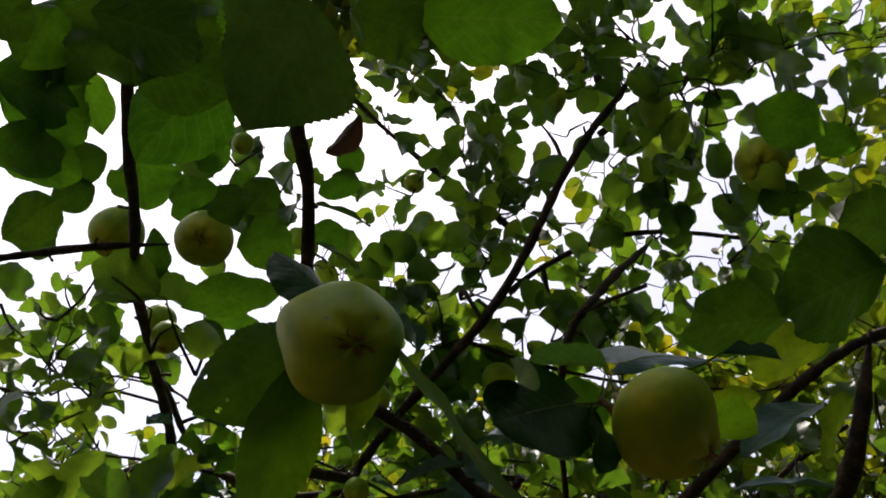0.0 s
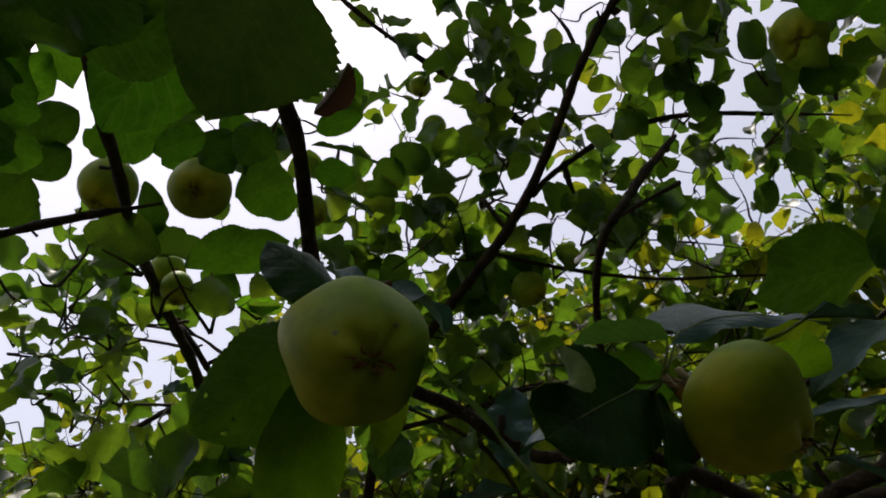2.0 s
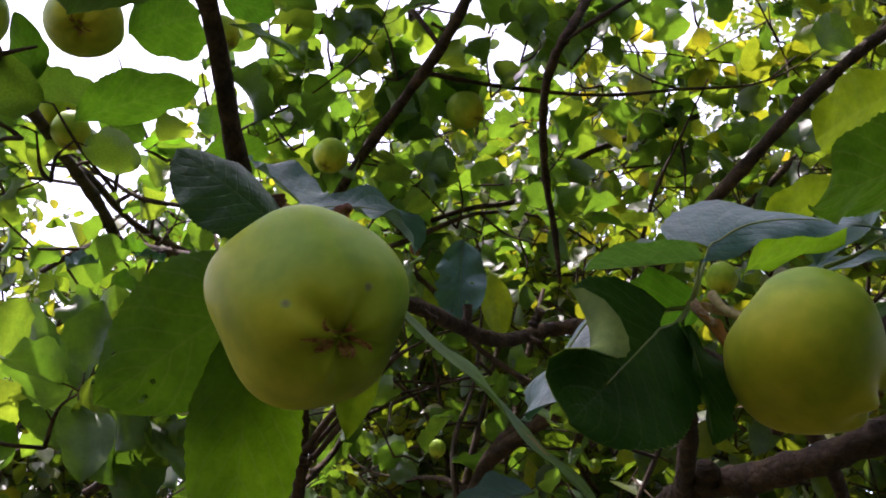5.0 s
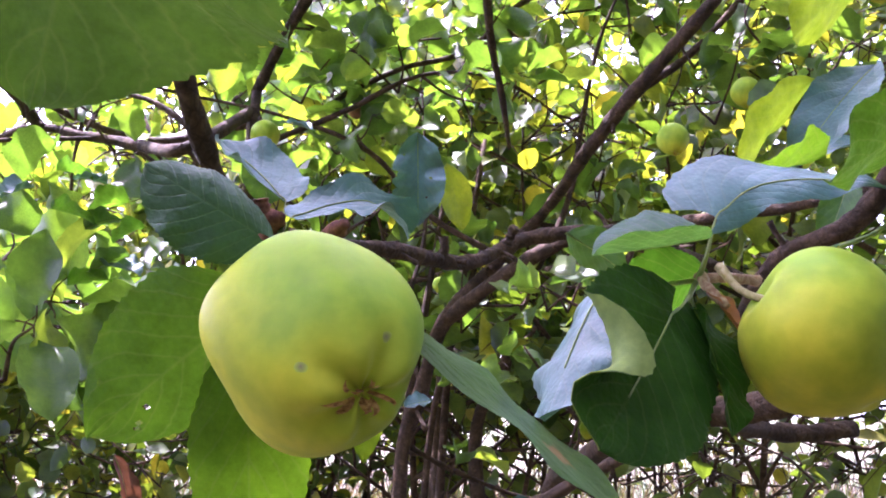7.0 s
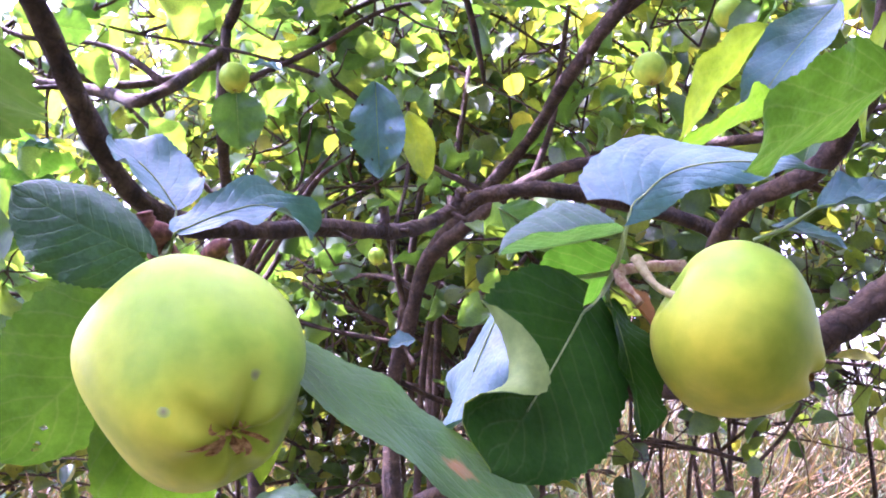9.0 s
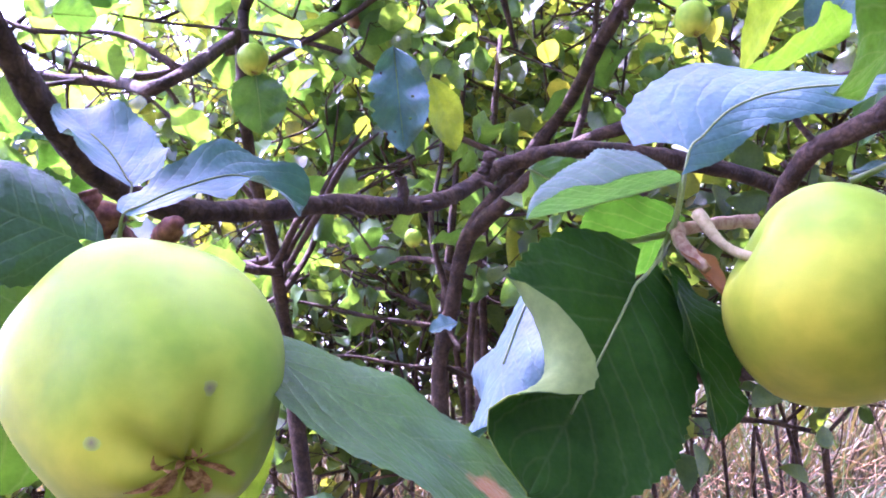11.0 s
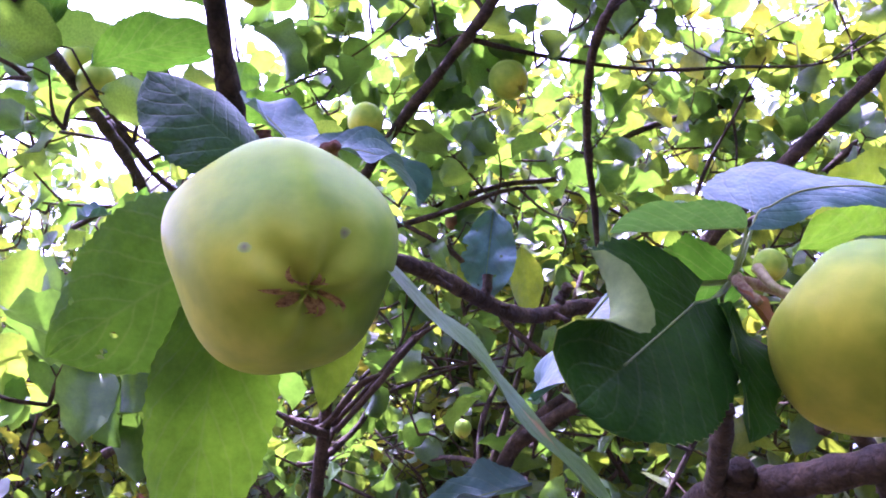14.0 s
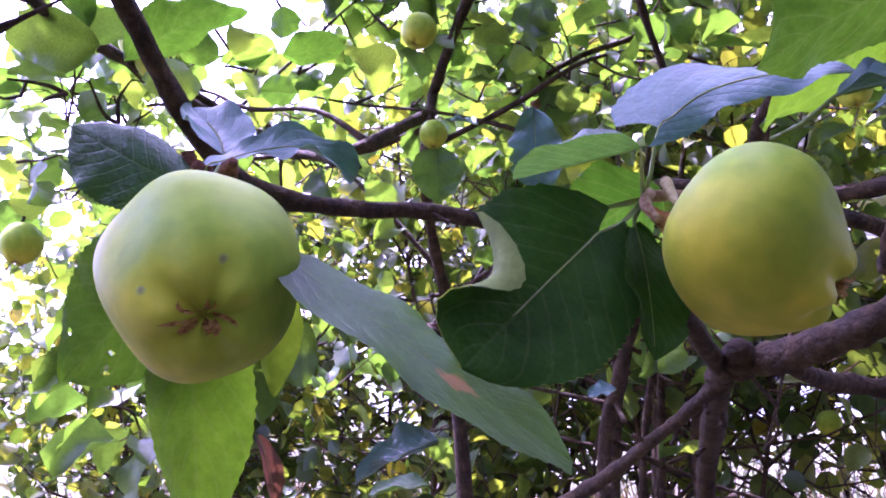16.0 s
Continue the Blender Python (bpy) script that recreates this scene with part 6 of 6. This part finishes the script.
def tall_tree(base, heart, radius, leaves, seed):
    """A taller tree: a leaning trunk, forking limbs and a round, dense crown."""
    rng = random.Random(seed)
    ob = new("shade_tree")
    ob.location = (base[0], base[1], 0)
    bpy.context.view_layer.update()
    if heart[2] < 1.5:
        ob.name = "shrub"
        tagged(ob, "low shrub with dense dark green leaves, added to darken the foreground", "shrub")
    else:
        tagged(ob, "tall tree with a dense dark green crown, added for shade save one", "tree")
    b, h = np.array((*base, -0.05)), np.array(heart)
    pts = [(*(b + (h - b) * u + wild(rng, 0.03)), 0.07 * (1 - 0.7 * u)) for u in (0.0, 0.3, 0.6, 0.85, 1.0)]
    verts, faces = tube_arrays(pts, 10, 4, 0.1, rng)
    part("trunk", mesh("trunk", verts, faces), bark_far, ob)
    for _ in range(3):
        way = wild(rng)
        way = way / np.linalg.norm(way)
        start = b + (h - b) * rng.uniform(0.7, 1.0)
        run = [(*start, 0.018), (*(start + way * radius * 0.45 + wild(rng, 0.05)), 0.011), (*(start + way * radius * 0.9 + wild(rng, 0.05)), 0.004)]
        verts, faces = tube_arrays(run, 6, 4, 0.1, rng)
        part("limb", mesh("limb", verts, faces), bark_far, ob)
    lobes = [h]
    for _ in range(15):
        way = wild(rng)
        way = way / np.linalg.norm(way) * np.array((1.0, 1.0, 0.75))
        lobes.append(h + way * radius * rng.uniform(0.45, 0.95))
        run = [(*(b + (h - b) * rng.uniform(0.75, 1.0)), 0.012), (*(0.5 * (h + lobes[-1]) + wild(rng, 0.06)), 0.008), (*lobes[-1], 0.004)]
        verts, faces = tube_arrays(run, 6, 4, 0.1, rng)
        part("limb", mesh("limb", verts, faces), bark_far, ob)
    places = []
    for k in range(leaves):
        lobe = lobes[k % len(lobes)]
        off = wild(rng, radius * (0.30 if k % len(lobes) == 0 else 0.19))
        size = rng.uniform(0.06, 0.09)
        places.append((lobe + off, wild(rng) + np.array((0, 0, -0.3)), np.array((0, 0, 1.0)) + wild(rng, 0.5), size, size * 0.85))
    part("crown", scatter_mesh("crown", places), leaf_mass, ob, "dense dark green leaves", "stuff")


# trees and shrubs added round the eye only to keep light off the fruit
tall_tree((-2.3, 1.6), (-0.62, 0.96, 3.6), 0.80, 6000, 91)
tall_tree((0.9, -2.6), (0.4, -2.1, 2.4), 1.25, 7000, 93)
tall_tree((2.6, -1.2), (1.85, -0.8, 2.4), 1.15, 7000, 94)
tall_tree((-2.4, -2.2), (-1.45, -1.7, 2.3), 1.15, 7000, 95)
tall_tree((0.2, -1.9), (0.2, -1.7, 0.75), 0.80, 4500, 97)
tall_tree((1.6, -1.4), (1.5, -1.3, 0.75), 0.80, 4500, 98)
tall_tree((-1.2, -1.4), (-1.2, -1.3, 0.75), 0.80, 4500, 99)
tall_tree((2.9, 0.4), (1.95, 0.75, 2.9), 1.05, 6500, 96)
tall_tree((-0.4, -1.9), (0.5, -1.0, 3.5), 1.15, 7500, 101)
tall_tree((-2.2, -0.5), (-1.75, -0.15, 1.75), 0.85, 5500, 102)

for tx, ty, th, ts in ((-1.9, 2.9, 1.9, 0.7), (-0.7, 2.9, 2.1, 0.9), (0.3, 2.6, 2.6, 0.8), (0.9, 2.2, 2.6, 0.9), (1.5, 1.8, 2.7, 0.9), (1.7, 2.8, 2.8, 1.0),
                       (0.6, 3.3, 2.8, 1.0), (-0.2, 3.9, 2.7, 1.0), (2.4, 2.3, 3.0, 1.0)):
    thicket_tree(tx, ty, th, ts, int(1000 + tx * 100 + ty * 10), stems=3, leaves=3800, low=0.85 if tx < 0.5 else 1.4)
for tx, ty, th, ts in ((-2.4, 3.6, 2.0, 1.0), (-1.2, 4.2, 2.4, 1.1), (1.2, 4.3, 3.3, 1.2), (2.6, 3.8, 3.6, 1.2), (3.6, 3.0, 4.0, 1.3)):
    thicket_tree(tx, ty, th, ts, int(2000 + tx * 100 + ty * 10), stems=3, leaves=5000, low=0.8 if tx < 0.5 else 1.4)
for tx, ty, th, ts in ((0.3, 4.4, 3.4, 1.0), (1.0, 3.4, 3.1, 1.0), (1.9, 3.5, 3.3, 1.0), (-0.5, 3.4, 2.6, 0.8), (0.75, 2.9, 3.1, 0.9)):
    thicket_tree(tx, ty, th, ts, int(5000 + tx * 100 + ty * 10), stems=3, leaves=4000, low=1.5)
# beyond a sunlit clearing
for tx, ty, th, ts in ((-4.4, 11.4, 3.2, 1.8), (-1.8, 11.6, 4.0, 2.0), (0.7, 11.4, 6.0, 2.3), (3.4, 11.6, 7.2, 2.5), (6.4, 11.0, 7.6, 2.6), (8.4, 8.8, 7.0, 2.6)):
    thicket_tree(tx, ty, th, ts, int(4000 + tx * 100 + ty * 10), stems=4, leaves=5000, low=0.5)
# trees beside and behind the eye, added out of view to block frontal light
for tx, ty, th, ts in ((-3.0, -1.2, 2.2, 1.2), (-1.9, -2.0, 3.4, 1.2), (-0.6, -2.3, 4.2, 1.2), (0.7, -2.2, 4.4, 1.2), (1.9, -1.6, 4.4, 1.3),
                       (2.6, -0.4, 4.4, 1.3), (2.5, 0.9, 4.2, 1.1), (3.2, 1.8, 4.4, 1.3), (4.6, 1.4, 4.6, 1.5), (5.2, 4.4, 4.8, 1.6)):
    thicket_tree(tx, ty, th, ts, int(3000 + tx * 100 + ty * 10), stems=4, leaves=2400, low=0.6)



# a sunlit tree beyond the right side
tall_tree((5.6, 6.6), (4.85, 5.9, 7.2), 1.25, 5000, 92)


# ---- dry grass and fallen twigs ----
def ground_cover():
    rng = random.Random(77)
    places, sticks = [], []
    for _ in range(9000):
        x, y = rng.uniform(-5, 7), rng.uniform(1.6, 12)
        size = rng.uniform(0.08, 0.35)
        way = np.array((rng.gauss(0, 0.6), rng.gauss(0, 0.6), rng.uniform(0.2, 1.2)))
        places.append((np.array((x, y, -0.03)), way, wild(rng), size, rng.uniform(0.008, 0.018)))
    for _ in range(10000):
        x, y = rng.uniform(-2.0, 6), rng.uniform(4.7, 7.0)
        way = np.array((rng.gauss(0, 0.5), rng.gauss(0, 0.5), rng.uniform(0.5, 1.2)))
        places.append((np.array((x, y, -0.03)), way, wild(rng), rng.uniform(0.3, 1.3), rng.uniform(0.008, 0.018)))
    ob = new("dry_grass", scatter_mesh("dry_grass", places))
    ob.data.materials.append(straw)
    tagged(ob, "tangled dry straw-coloured grass on the ground", "grass", kind="stuff")
    litter = []
    for _ in range(3000):
        x, y = rng.uniform(-4, 6), rng.uniform(1.2, 9)
        litter.append((np.array((x, y, 0.02 + 0.04 * rng.random())), np.array((rng.gauss(0, 1), rng.gauss(0, 1), rng.gauss(0, 0.25))), np.array((0, 0, 1.0)) + wild(rng, 0.3), rng.uniform(0.04, 0.07), rng.uniform(0.03, 0.05)))
    ob = new("fallen_leaves", scatter_mesh("fallen_leaves", litter))
    ob.data.materials.append(straw)
    tagged(ob, "dry tan fallen leaves under the trees", "fallen leaves", kind="stuff")
    for _ in range(1100):
        p = np.array((rng.uniform(-3, 5), rng.uniform(1.8, 8), rng.choice((0.0, 0.0, 0.25))))
        way = np.array((rng.gauss(0, 0.8), rng.gauss(0, 0.5), rng.uniform(0.05, 0.8)))
        way = way / np.linalg.norm(way) * rng.uniform(0.4, 1.0)
        sticks.append([(*p, 0.004), (*(p + way * 0.5 + wild(rng, 0.04)), 0.003), (*(p + way + wild(rng, 0.06)), 0.0015)])
    ob = new("brushwood", join_tubes("brushwood", sticks, 4, 2, rng))
    ob.data.materials.append(dry_material("dead_twigs", (0.12, 0.065, 0.03), (0.34, 0.22, 0.10), 40.0))
    tagged(ob, "thin brown brushwood and suckers standing in the grass", "brushwood", kind="stuff")


ground_cover()
